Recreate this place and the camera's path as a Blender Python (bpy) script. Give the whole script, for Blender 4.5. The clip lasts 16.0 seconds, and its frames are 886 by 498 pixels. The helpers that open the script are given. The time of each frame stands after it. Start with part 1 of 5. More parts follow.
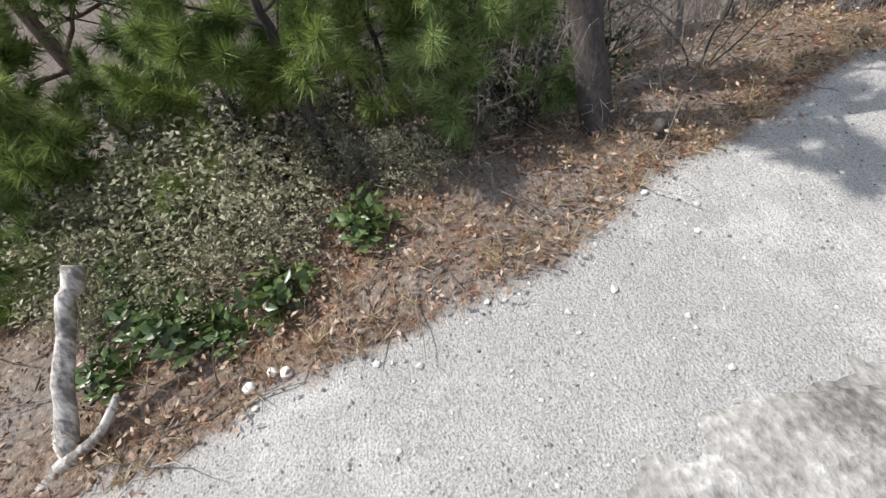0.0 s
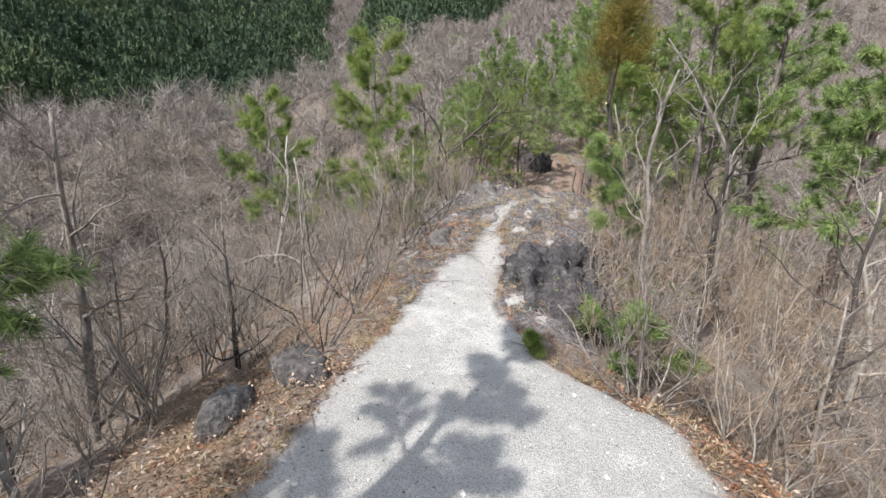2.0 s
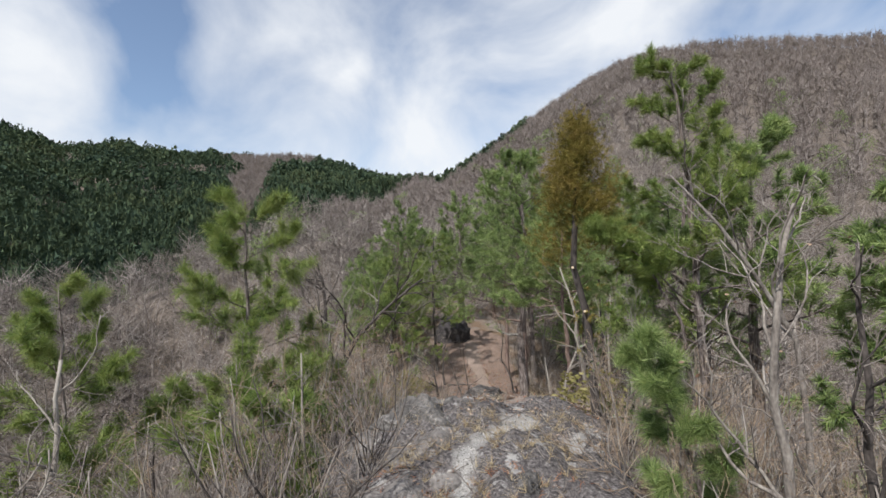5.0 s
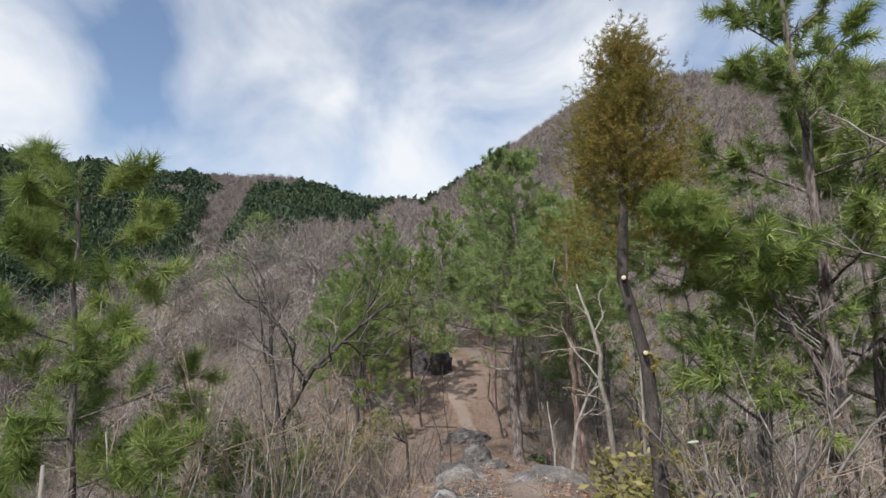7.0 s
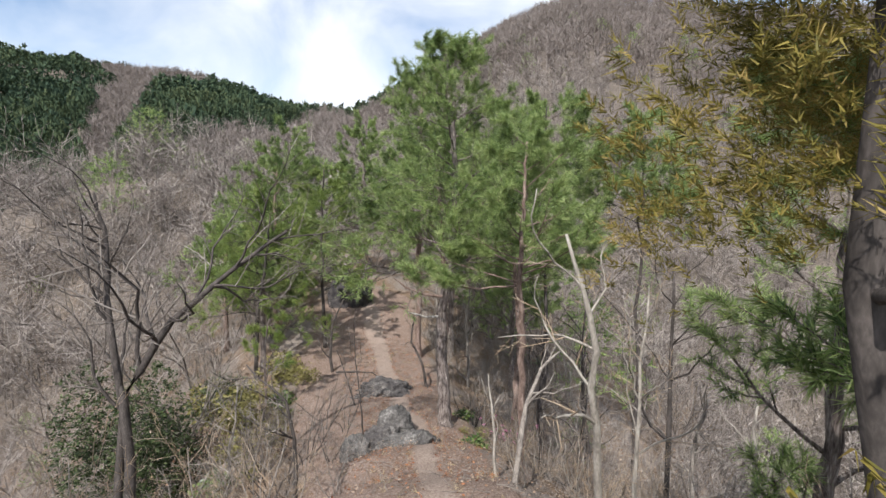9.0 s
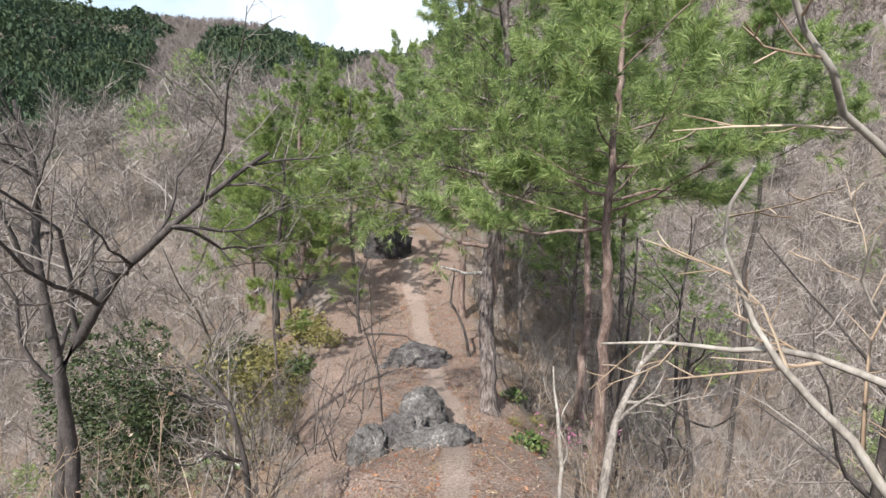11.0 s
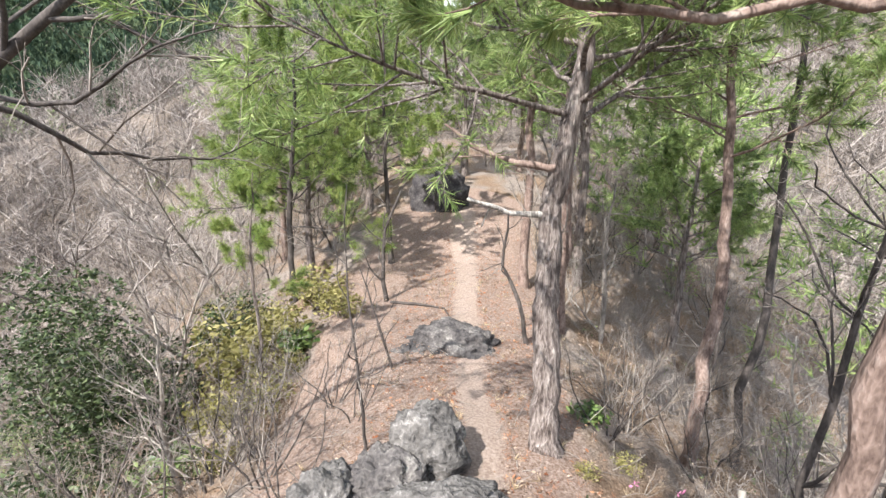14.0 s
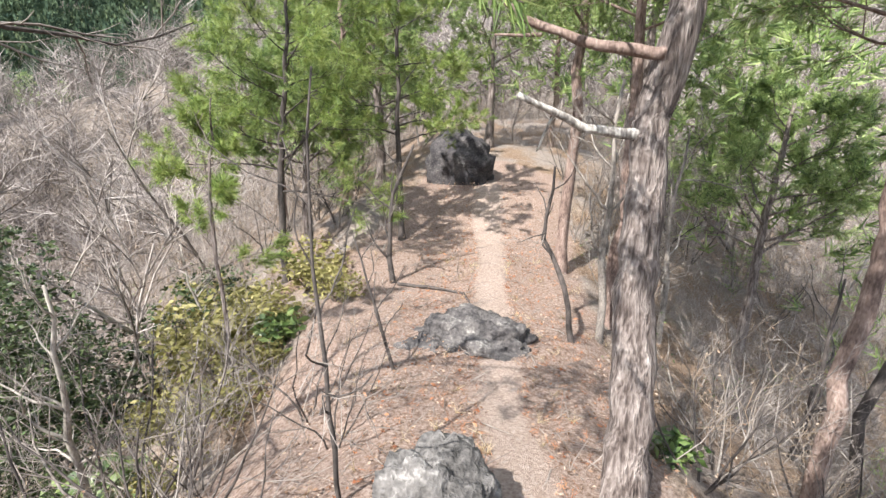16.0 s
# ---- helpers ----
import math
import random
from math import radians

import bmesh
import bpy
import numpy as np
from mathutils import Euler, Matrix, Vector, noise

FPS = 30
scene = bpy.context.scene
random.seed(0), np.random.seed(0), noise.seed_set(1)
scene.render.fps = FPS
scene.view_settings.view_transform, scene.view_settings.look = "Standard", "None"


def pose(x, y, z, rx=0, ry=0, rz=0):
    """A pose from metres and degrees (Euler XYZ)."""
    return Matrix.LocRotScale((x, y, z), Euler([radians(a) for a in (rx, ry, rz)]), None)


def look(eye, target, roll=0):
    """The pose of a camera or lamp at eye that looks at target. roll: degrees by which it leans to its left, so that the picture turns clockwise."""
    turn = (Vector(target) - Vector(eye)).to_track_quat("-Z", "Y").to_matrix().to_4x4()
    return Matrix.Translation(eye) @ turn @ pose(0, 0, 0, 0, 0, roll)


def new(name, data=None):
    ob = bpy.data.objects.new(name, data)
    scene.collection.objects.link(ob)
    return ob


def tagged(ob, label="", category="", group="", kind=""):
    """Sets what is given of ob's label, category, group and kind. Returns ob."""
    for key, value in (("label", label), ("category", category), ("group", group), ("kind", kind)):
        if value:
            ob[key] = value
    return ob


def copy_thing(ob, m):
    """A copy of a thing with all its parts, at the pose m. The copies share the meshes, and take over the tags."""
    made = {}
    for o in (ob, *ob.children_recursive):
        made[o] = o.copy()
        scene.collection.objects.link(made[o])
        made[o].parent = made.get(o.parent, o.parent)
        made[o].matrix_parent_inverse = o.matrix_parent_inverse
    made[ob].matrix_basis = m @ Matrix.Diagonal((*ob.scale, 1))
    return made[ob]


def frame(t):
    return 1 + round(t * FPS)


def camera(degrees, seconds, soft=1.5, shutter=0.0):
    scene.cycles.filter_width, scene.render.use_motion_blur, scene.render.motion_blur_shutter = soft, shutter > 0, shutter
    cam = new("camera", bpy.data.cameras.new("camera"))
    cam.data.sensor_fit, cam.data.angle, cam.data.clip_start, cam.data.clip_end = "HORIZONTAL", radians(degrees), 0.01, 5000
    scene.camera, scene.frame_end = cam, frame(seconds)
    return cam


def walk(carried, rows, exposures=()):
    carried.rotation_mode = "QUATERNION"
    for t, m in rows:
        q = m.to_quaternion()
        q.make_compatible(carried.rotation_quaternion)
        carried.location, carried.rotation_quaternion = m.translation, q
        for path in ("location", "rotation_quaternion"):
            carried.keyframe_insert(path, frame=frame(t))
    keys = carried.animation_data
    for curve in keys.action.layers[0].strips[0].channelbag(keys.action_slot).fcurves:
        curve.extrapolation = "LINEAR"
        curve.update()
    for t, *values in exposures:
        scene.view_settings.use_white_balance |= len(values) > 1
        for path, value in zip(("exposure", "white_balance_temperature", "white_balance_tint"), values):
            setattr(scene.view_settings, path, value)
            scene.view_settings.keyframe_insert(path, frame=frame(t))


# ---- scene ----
cam = camera(85.6, 16.0)
METRES, EYE, TILT, LEAN, TURN = 17.0, 1.8, -50.0, 6.9, 74.72
ROWS = [
    (0.0, 0.0, 0.0, 0.0, 0.0, 0.0, -0.0),
    (0.5, 0.0194, -0.0013, 0.0155, -18.08, 5.57, 13.55),
    (1.0, 0.0316, 0.0005, 0.0264, -33.36, 7.18, 23.21),
    (1.5, 0.0468, 0.0094, 0.0426, -46.66, 10.25, 31.44),
    (2.0, 0.0657, 0.0209, 0.0576, -52.26, 17.16, 37.53),
    (2.5, 0.089, 0.0322, 0.077, -55.51, 21.91, 41.11),
    (3.0, 0.1137, 0.0373, 0.0969, -59.26, 24.95, 43.88),
    (3.5, 0.1438, 0.0416, 0.1097, -61.7, 26.36, 45.38),
    (4.0, 0.1692, 0.0471, 0.124, -61.7, 28.09, 45.74),
    (6.5, 0.3004, 0.073, 0.1581, -66.11, 29.59, 47.63),
    (7.0, 0.3503, 0.0721, 0.1712, -66.14, 30.18, 47.11),
    (7.5, 0.3938, 0.0667, 0.1816, -67.31, 29.84, 47.34),
    (8.0, 0.4328, 0.0701, 0.1933, -69.49, 27.81, 47.35),
    (8.5, 0.4695, 0.0682, 0.2103, -79.96, 14.47, 48.49),
    (9.0, 0.501, 0.0663, 0.2153, -79.35, 10.55, 48.01),
    (11.5, 0.682, 0.0894, 0.2175, -69.46, 11.23, 46.17),
    (12.0, 0.7138, 0.0964, 0.2157, -70.34, 9.44, 45.8),
    (12.5, 0.7378, 0.0995, 0.2053, -68.19, 9.98, 45.46),
    (13.0, 0.7658, 0.1018, 0.2015, -63.44, 12.75, 43.49),
    (13.5, 0.7971, 0.1071, 0.2004, -60.34, 15.01, 42.8),
    (14.0, 0.8231, 0.1166, 0.2077, -58.24, 15.9, 42.16),
    (14.5, 0.847, 0.1266, 0.2109, -56.35, 16.65, 41.61),
    (15.0, 0.8706, 0.1352, 0.2121, -53.17, 17.6, 40.4),
    (15.5, 0.8908, 0.1488, 0.215, -53.77, 16.99, 39.62),
    (16.0, 0.9099, 0.1646, 0.2177, -56.24, 16.09, 40.05),
]
walk(cam, [(t, pose(0, 0, EYE, TILT, LEAN, TURN) @ pose(METRES * x, METRES * y, METRES * z, 90 + pitch, roll, yaw)) for t, x, y, z, yaw, pitch, roll in ROWS],
     [(0.0, 0.28), (1.0, 0.35), (1.5, 0.45), (2.0, 0.4), (2.5, 0.15), (3.0, -0.05), (4.0, -0.15), (8.0, -0.15), (9.0, 0.2), (11.5, 0.62), (12.5, 0.95), (14.0, 1.2), (16.0, 1.25)])

# ---- sky, sun ----
SUN_EL, SUN_AZ = 48.0, -150.0      # degrees; azimuth clockwise from +y
world = bpy.data.worlds.new("sky")
scene.world = world
world.use_nodes = True
wn, wl = world.node_tree.nodes, world.node_tree.links
wn.clear()
w_out = wn.new("ShaderNodeOutputWorld")
w_bg = wn.new("ShaderNodeBackground")
w_sky = wn.new("ShaderNodeTexSky")
w_sky.sky_type, w_sky.sun_disc = "NISHITA", False
w_sky.sun_elevation, w_sky.sun_rotation = radians(SUN_EL), radians(SUN_AZ)
w_sky.altitude, w_sky.dust_density = 500, 1.0
w_bg.inputs["Strength"].default_value = 0.1
w_co = wn.new("ShaderNodeTexCoord")
w_map = wn.new("ShaderNodeMapping")
w_map.inputs["Rotation"].default_value = (0.2, 0.15, radians(8))
w_map.inputs["Scale"].default_value = (1.9, 1.1, 2.2)
w_noise = wn.new("ShaderNodeTexNoise")
w_noise.inputs["Scale"].default_value = 1.7
w_noise.inputs["Detail"].default_value = 7
w_noise.inputs["Roughness"].default_value = 0.5
w_noise.inputs["Distortion"].default_value = 0.5
w_ramp = wn.new("ShaderNodeMapRange")
w_ramp.inputs["From Min"].default_value, w_ramp.inputs["From Max"].default_value = 0.36, 0.66
w_ramp.inputs["To Min"].default_value, w_ramp.inputs["To Max"].default_value = 0.03, 0.95
w_mix = wn.new("ShaderNodeMix")
w_mix.data_type = "RGBA"
w_mix.inputs["B"].default_value = (10.2, 10.5, 10.9, 1)
wl.new(w_co.outputs["Generated"], w_map.inputs["Vector"])
wl.new(w_map.outputs["Vector"], w_noise.inputs["Vector"])
wl.new(w_noise.outputs["Fac"], w_ramp.inputs["Value"])
wl.new(w_ramp.outputs["Result"], w_mix.inputs["Factor"])
w_gain = wn.new("ShaderNodeVectorMath")
w_gain.operation = "SCALE"
w_gain.inputs["Scale"].default_value = 1.75
wl.new(w_sky.outputs["Color"], w_gain.inputs[0])
wl.new(w_gain.outputs["Vector"], w_mix.inputs["A"])
wl.new(w_mix.outputs["Result"], w_bg.inputs["Color"])
wl.new(w_bg.outputs["Background"], w_out.inputs["Surface"])

sun = new("sun", bpy.data.lights.new("sun", "SUN"))
sun.data.energy, sun.data.angle, sun.data.color = 5.0, radians(0.55), (1.0, 0.965, 0.92)
sun_way = Vector((math.sin(radians(SUN_AZ)) * math.cos(radians(SUN_EL)), math.cos(radians(SUN_AZ)) * math.cos(radians(SUN_EL)), math.sin(radians(SUN_EL))))
sun.matrix_world = look(sun_way * 60, (0, 0, 0))

# ---- materials ----
def mat(name, colours, scale=4.0, fine=40.0, rough=0.85, bump=0.3, dist=0.01, stretch=(1, 1, 1), spec=0.25, island=0.0, obj=0.0, sub=0.0):
    """Coarse and fine noise through a ramp of colours, with bump; island and obj vary the value piece by piece."""
    m = bpy.data.materials.new(name)
    m.use_nodes = True
    n, l = m.node_tree.nodes, m.node_tree.links
    b = n["Principled BSDF"]
    b.inputs["Roughness"].default_value = rough
    b.inputs["Specular IOR Level"].default_value = spec
    geo = n.new("ShaderNodeNewGeometry")
    mp = n.new("ShaderNodeMapping")
    mp.inputs["Scale"].default_value = stretch
    if obj:
        tc = n.new("ShaderNodeTexCoord")
        l.new(tc.outputs["Object"], mp.inputs["Vector"])
    else:
        l.new(geo.outputs["Position"], mp.inputs["Vector"])
    a = n.new("ShaderNodeTexNoise")
    a.inputs["Scale"].default_value, a.inputs["Detail"].default_value = scale, 5
    f = n.new("ShaderNodeTexNoise")
    f.inputs["Scale"].default_value, f.inputs["Detail"].default_value = fine, 4
    l.new(mp.outputs["Vector"], a.inputs["Vector"])
    l.new(mp.outputs["Vector"], f.inputs["Vector"])
    mix = n.new("ShaderNodeMath")
    mix.operation = "MULTIPLY_ADD"
    mix.inputs[1].default_value = 0.55
    half = n.new("ShaderNodeMath")
    half.operation = "MULTIPLY"
    half.inputs[1].default_value = 0.45
    l.new(f.outputs["Fac"], half.inputs[0])
    l.new(a.outputs["Fac"], mix.inputs[0])
    l.new(half.outputs[0], mix.inputs[2])
    last = mix.outputs[0]
    for amount, socket in ((island, geo.outputs["Random Per Island"]), (obj, None)):
        if not amount:
            continue
        if socket is None:
            socket = n.new("ShaderNodeObjectInfo").outputs["Random"]
        add = n.new("ShaderNodeMath")
        add.operation = "MULTIPLY_ADD"
        add.inputs[1].default_value = amount
        off = n.new("ShaderNodeMath")
        off.operation = "SUBTRACT"
        off.inputs[1].default_value = amount / 2
        l.new(last, off.inputs[0])
        l.new(socket, add.inputs[0])
        l.new(off.outputs[0], add.inputs[2])
        last = add.outputs[0]
    r = n.new("ShaderNodeValToRGB")
    e = r.color_ramp.elements
    lo, hi = 0.3, 0.7
    while len(e) < len(colours):
        e.new(0.5)
    for i, c in enumerate(colours):
        e[i].position = lo + (hi - lo) * i / max(1, len(colours) - 1)
        e[i].color = (*c, 1)
    l.new(last, r.inputs["Fac"])
    l.new(r.outputs["Color"], b.inputs["Base Color"])
    if bump:
        bm_ = n.new("ShaderNodeBump")
        bm_.inputs["Strength"].default_value, bm_.inputs["Distance"].default_value = bump, dist
        l.new(mix.outputs[0], bm_.inputs["Height"])
        l.new(bm_.outputs["Normal"], b.inputs["Normal"])
    if sub:
        b.inputs["Transmission Weight"].default_value = 0
        tr = n.new("ShaderNodeBsdfTranslucent")
        l.new(r.outputs["Color"], tr.inputs["Color"])
        ms = n.new("ShaderNodeMixShader")
        ms.inputs["Fac"].default_value = sub
        l.new(b.outputs["BSDF"], ms.inputs[1])
        l.new(tr.outputs["BSDF"], ms.inputs[2])
        l.new(ms.outputs["Shader"], n["Material Output"].inputs["Surface"])
    return m


ROCK = mat("grey_lichened_rock", [(0.045, 0.042, 0.042), (0.14, 0.128, 0.12), (0.23, 0.212, 0.2), (0.46, 0.44, 0.41)], 3.5, 30, 0.95, 1.0, 0.06)
MIDROCK = mat("mottled_grey_rock", [(0.03, 0.029, 0.029), (0.085, 0.08, 0.076), (0.16, 0.15, 0.143), (0.42, 0.405, 0.38)], 4, 30, 0.95, 1.0, 0.06)
DARKROCK = mat("dark_weathered_rock", [(0.018, 0.018, 0.02), (0.06, 0.055, 0.055), (0.125, 0.115, 0.11), (0.3, 0.285, 0.26)], 4, 30, 0.95, 1.0, 0.06)
BARK_PINE = mat("pine_bark", [(0.035, 0.027, 0.024), (0.11, 0.087, 0.078), (0.26, 0.22, 0.2), (0.46, 0.415, 0.385)], 26, 80, 0.95, 1.0, 0.06, (1, 1, 0.16))
BARK_RED = mat("red_pine_bark", [(0.045, 0.031, 0.026), (0.14, 0.098, 0.082), (0.25, 0.183, 0.155), (0.38, 0.315, 0.28)], 14, 60, 0.95, 1.0, 0.02, (1, 1, 0.35))
BARK_GREY = mat("grey_bark", [(0.06, 0.05, 0.045), (0.16, 0.14, 0.125), (0.28, 0.25, 0.22), (0.42, 0.39, 0.35)], 14, 70, 0.95, 0.6, 0.008, (1, 1, 0.4))
BARK_DARK = mat("dark_bark", [(0.03, 0.026, 0.024), (0.07, 0.06, 0.055), (0.14, 0.12, 0.11)], 14, 70, 0.95, 0.6, 0.008, (1, 1, 0.4))
BARK_WHITE = mat("pale_bark", [(0.13, 0.115, 0.1), (0.3, 0.27, 0.235), (0.46, 0.43, 0.385)], 12, 60, 0.9, 0.6, 0.008, (1, 1, 0.4))
TWIG = mat("bare_twig", [(0.1, 0.083, 0.074), (0.22, 0.19, 0.168), (0.36, 0.325, 0.295)], 3, 20, 0.9, 0.0, 0.01, island=0.25)
TWIG_TAN = mat("tan_twig", [(0.17, 0.12, 0.08), (0.32, 0.24, 0.17), (0.46, 0.38, 0.29)], 3, 20, 0.9, 0.0, 0.01, island=0.25)
NEEDLE = mat("pine_needle", [(0.07, 0.115, 0.04), (0.17, 0.25, 0.08), (0.29, 0.38, 0.13), (0.43, 0.5, 0.21)], 1.6, 8, 0.5, 0.0, 0.01, spec=0.4, island=0.35, sub=0.4)
NEEDLE_YOUNG = mat("young_pine_needle", [(0.07, 0.12, 0.03), (0.16, 0.23, 0.055), (0.25, 0.32, 0.08), (0.34, 0.38, 0.13)], 1.6, 8, 0.5, 0.0, 0.01, spec=0.4, island=0.35, sub=0.3)
SPRAY = mat("cypress_spray", [(0.07, 0.07, 0.015), (0.16, 0.14, 0.03), (0.26, 0.21, 0.05), (0.36, 0.26, 0.09)], 2.5, 9, 0.6, 0.0, 0.01, island=0.3, sub=0.25)
LEAF_GREEN = mat("evergreen_leaf", [(0.03, 0.06, 0.015), (0.09, 0.14, 0.04), (0.18, 0.23, 0.08)], 2.5, 9, 0.35, 0.0, 0.01, spec=0.5, island=0.4, sub=0.2)
LEAF_DARK = mat("dark_evergreen_leaf", [(0.016, 0.028, 0.011), (0.045, 0.068, 0.024), (0.11, 0.14, 0.06)], 2.5, 9, 0.5, 0.0, 0.01, spec=0.3, island=0.4, sub=0.15)
LEAF_DUSTY = mat("dusty_leaf", [(0.14, 0.14, 0.08), (0.28, 0.265, 0.16), (0.45, 0.42, 0.3)], 2.5, 9, 0.7, 0.0, 0.01, island=0.4, sub=0.2)
LEAF_YELLOW = mat("yellow_leaf", [(0.13, 0.12, 0.04), (0.25, 0.23, 0.08), (0.38, 0.34, 0.15)], 2.5, 9, 0.6, 0.0, 0.01, island=0.4, sub=0.3)
LEAF_DEAD = mat("dead_leaf", [(0.09, 0.05, 0.03), (0.24, 0.15, 0.1), (0.34, 0.24, 0.17), (0.46, 0.36, 0.28)], 3, 12, 0.8, 0.0, 0.01, island=0.5, sub=0.1)
LEAF_RUST = mat("rust_needle_litter", [(0.16, 0.06, 0.03), (0.34, 0.14, 0.07), (0.46, 0.25, 0.14)], 3, 12, 0.8, 0.0, 0.01, island=0.4, sub=0.1)
STRAW = mat("dry_grass", [(0.25, 0.18, 0.1), (0.42, 0.33, 0.2), (0.55, 0.47, 0.32)], 3, 12, 0.8, 0.0, 0.01, island=0.4, sub=0.2)
STONE = mat("pale_stone", [(0.1, 0.095, 0.09), (0.34, 0.32, 0.3), (0.56, 0.54, 0.51)], 30, 90, 0.9, 0.4, 0.004, island=0.4)
PALE = mat("pale_rock", [(0.4, 0.37, 0.33), (0.56, 0.53, 0.49), (0.68, 0.66, 0.62)], 5, 40, 0.9, 0.6, 0.01)
DEADWOOD = mat("weathered_wood", [(0.1, 0.09, 0.08), (0.2, 0.18, 0.165), (0.5, 0.47, 0.43), (0.68, 0.66, 0.62)], 16, 70, 0.9, 0.7, 0.01, (1, 1, 0.3))
CUTWOOD = mat("cut_wood", [(0.5, 0.38, 0.24), (0.65, 0.52, 0.36), (0.75, 0.65, 0.5)], 20, 80, 0.8, 0.3, 0.003)
WHITE = mat("white_fungus", [(0.7, 0.68, 0.62), (0.82, 0.8, 0.76)], 30, 90, 0.7, 0.3, 0.003)
PINK = mat("pink_petal", [(0.5, 0.16, 0.3), (0.62, 0.28, 0.42)], 6, 30, 0.6, 0.0, 0.01, island=0.3, sub=0.3)
# distance haze is put into the conifers' colour as bluish darker tones
FIR = mat("hazed_far_conifer", [(0.035, 0.06, 0.045), (0.055, 0.085, 0.055), (0.085, 0.12, 0.065), (0.13, 0.15, 0.075)], 0.035, 0.5, 0.95, 0.0, 0.01, spec=0.1, island=0.2)
FARWOOD = mat("far_bare_wood", [(0.13, 0.108, 0.096), (0.215, 0.182, 0.165), (0.31, 0.272, 0.25)], 0.05, 1.0, 0.95, 0.0, 0.01, island=0.4)


def soil():
    """Pale gravel on the trail, leaf-strewn brown earth beside it, red earth in the dip, dull earth far off."""
    m = bpy.data.materials.new("trail_ground")
    m.use_nodes = True
    n, l = m.node_tree.nodes, m.node_tree.links
    b = n["Principled BSDF"]
    b.inputs["Roughness"].default_value, b.inputs["Specular IOR Level"].default_value = 0.95, 0.15
    geo = n.new("ShaderNodeNewGeometry")

    def tex(scale, detail=5, rough=0.6):
        t = n.new("ShaderNodeTexNoise")
        t.inputs["Scale"].default_value, t.inputs["Detail"].default_value, t.inputs["Roughness"].default_value = scale, detail, rough
        l.new(geo.outputs["Position"], t.inputs["Vector"])
        return t.outputs["Fac"]

    def ramp(fac, colours, lo=0.32, hi=0.68):
        r = n.new("ShaderNodeValToRGB")
        e = r.color_ramp.elements
        while len(e) < len(colours):
            e.new(0.5)
        for i, c in enumerate(colours):
            e[i].position, e[i].color = lo + (hi - lo) * i / (len(colours) - 1), (*c, 1)
        l.new(fac, r.inputs["Fac"])
        return r.outputs["Color"]

    def blend(fac, a, c):
        x = n.new("ShaderNodeMix")
        x.data_type = "RGBA"
        l.new(fac, x.inputs["Factor"])
        l.new(a, x.inputs["A"])
        l.new(c, x.inputs["B"])
        return x.outputs["Result"]

    def mask(name, soft):
        a = n.new("ShaderNodeAttribute")
        a.attribute_name = name
        s = n.new("ShaderNodeMath")
        s.operation = "MULTIPLY_ADD"
        s.inputs[1].default_value = soft
        l.new(medium, s.inputs[0])
        l.new(a.outputs["Fac"], s.inputs[2])
        r = n.new("ShaderNodeMapRange")
        r.inputs["From Min"].default_value, r.inputs["From Max"].default_value = 0.38 + soft * 0.5, 0.62 + soft * 0.5
        l.new(s.outputs[0], r.inputs["Value"])
        return r.outputs["Result"]

    coarse, medium, fine, grit = tex(0.9), tex(5), tex(34, 6, 0.7), tex(95, 3, 0.7)
    earth = ramp(fine, [(0.05, 0.035, 0.026), (0.14, 0.095, 0.065), (0.24, 0.17, 0.12), (0.4, 0.31, 0.23)])
    earth2 = ramp(fine, [(0.11, 0.09, 0.078), (0.22, 0.185, 0.16), (0.33, 0.29, 0.255)])
    earth = blend(ramp(coarse, [(0, 0, 0), (1, 1, 1)], 0.42, 0.58), earth, earth2)
    gravel = ramp(grit, [(0.24, 0.23, 0.215), (0.44, 0.425, 0.4), (0.56, 0.545, 0.52), (0.66, 0.65, 0.63)], 0.3, 0.66)
    dull = ramp(grit, [(0.14, 0.13, 0.12), (0.28, 0.265, 0.25), (0.38, 0.365, 0.35)], 0.3, 0.66)
    worn = n.new("ShaderNodeMath")
    worn.operation = "ADD"
    l.new(coarse, worn.inputs[0])
    l.new(medium, worn.inputs[1])
    gravel = blend(ramp(worn.outputs[0], [(0, 0, 0), (0.5, 0.5, 0.5)], 0.75, 1.45), gravel, dull)
    red = ramp(fine, [(0.1, 0.062, 0.045), (0.2, 0.14, 0.11), (0.29, 0.22, 0.183), (0.38, 0.315, 0.275)])
    pale = ramp(fine, [(0.2, 0.145, 0.115), (0.31, 0.24, 0.2), (0.41, 0.345, 0.3)])
    rock = ramp(fine, [(0.035, 0.032, 0.034), (0.1, 0.09, 0.09), (0.19, 0.173, 0.168), (0.36, 0.34, 0.325)])
    lichen = ramp(tex(3.1, 6, 0.65), [(0, 0, 0), (0.85, 0.85, 0.85)], 0.585, 0.625)
    pale_spot = ramp(fine, [(0.36, 0.345, 0.33), (0.55, 0.535, 0.51)])
    rock = blend(lichen, rock, pale_spot)
    far = ramp(medium, [(0.07, 0.056, 0.046), (0.15, 0.125, 0.105), (0.25, 0.215, 0.185)])
    c = blend(mask("red", 0.5), earth, red)
    c = blend(mask("rock", 0.4), c, rock)
    c = blend(mask("path", 0.5), c, pale)
    c = blend(mask("gravel", 0.9), c, gravel)
    c = blend(mask("far", 0.2), c, far)
    l.new(c, b.inputs["Base Color"])
    add = n.new("ShaderNodeMath")
    add.operation = "ADD"
    l.new(fine, add.inputs[0])
    l.new(grit, add.inputs[1])
    bp = n.new("ShaderNodeBump")
    bp.inputs["Strength"].default_value, bp.inputs["Distance"].default_value = 0.75, 0.024
    l.new(add.outputs[0], bp.inputs["Height"])
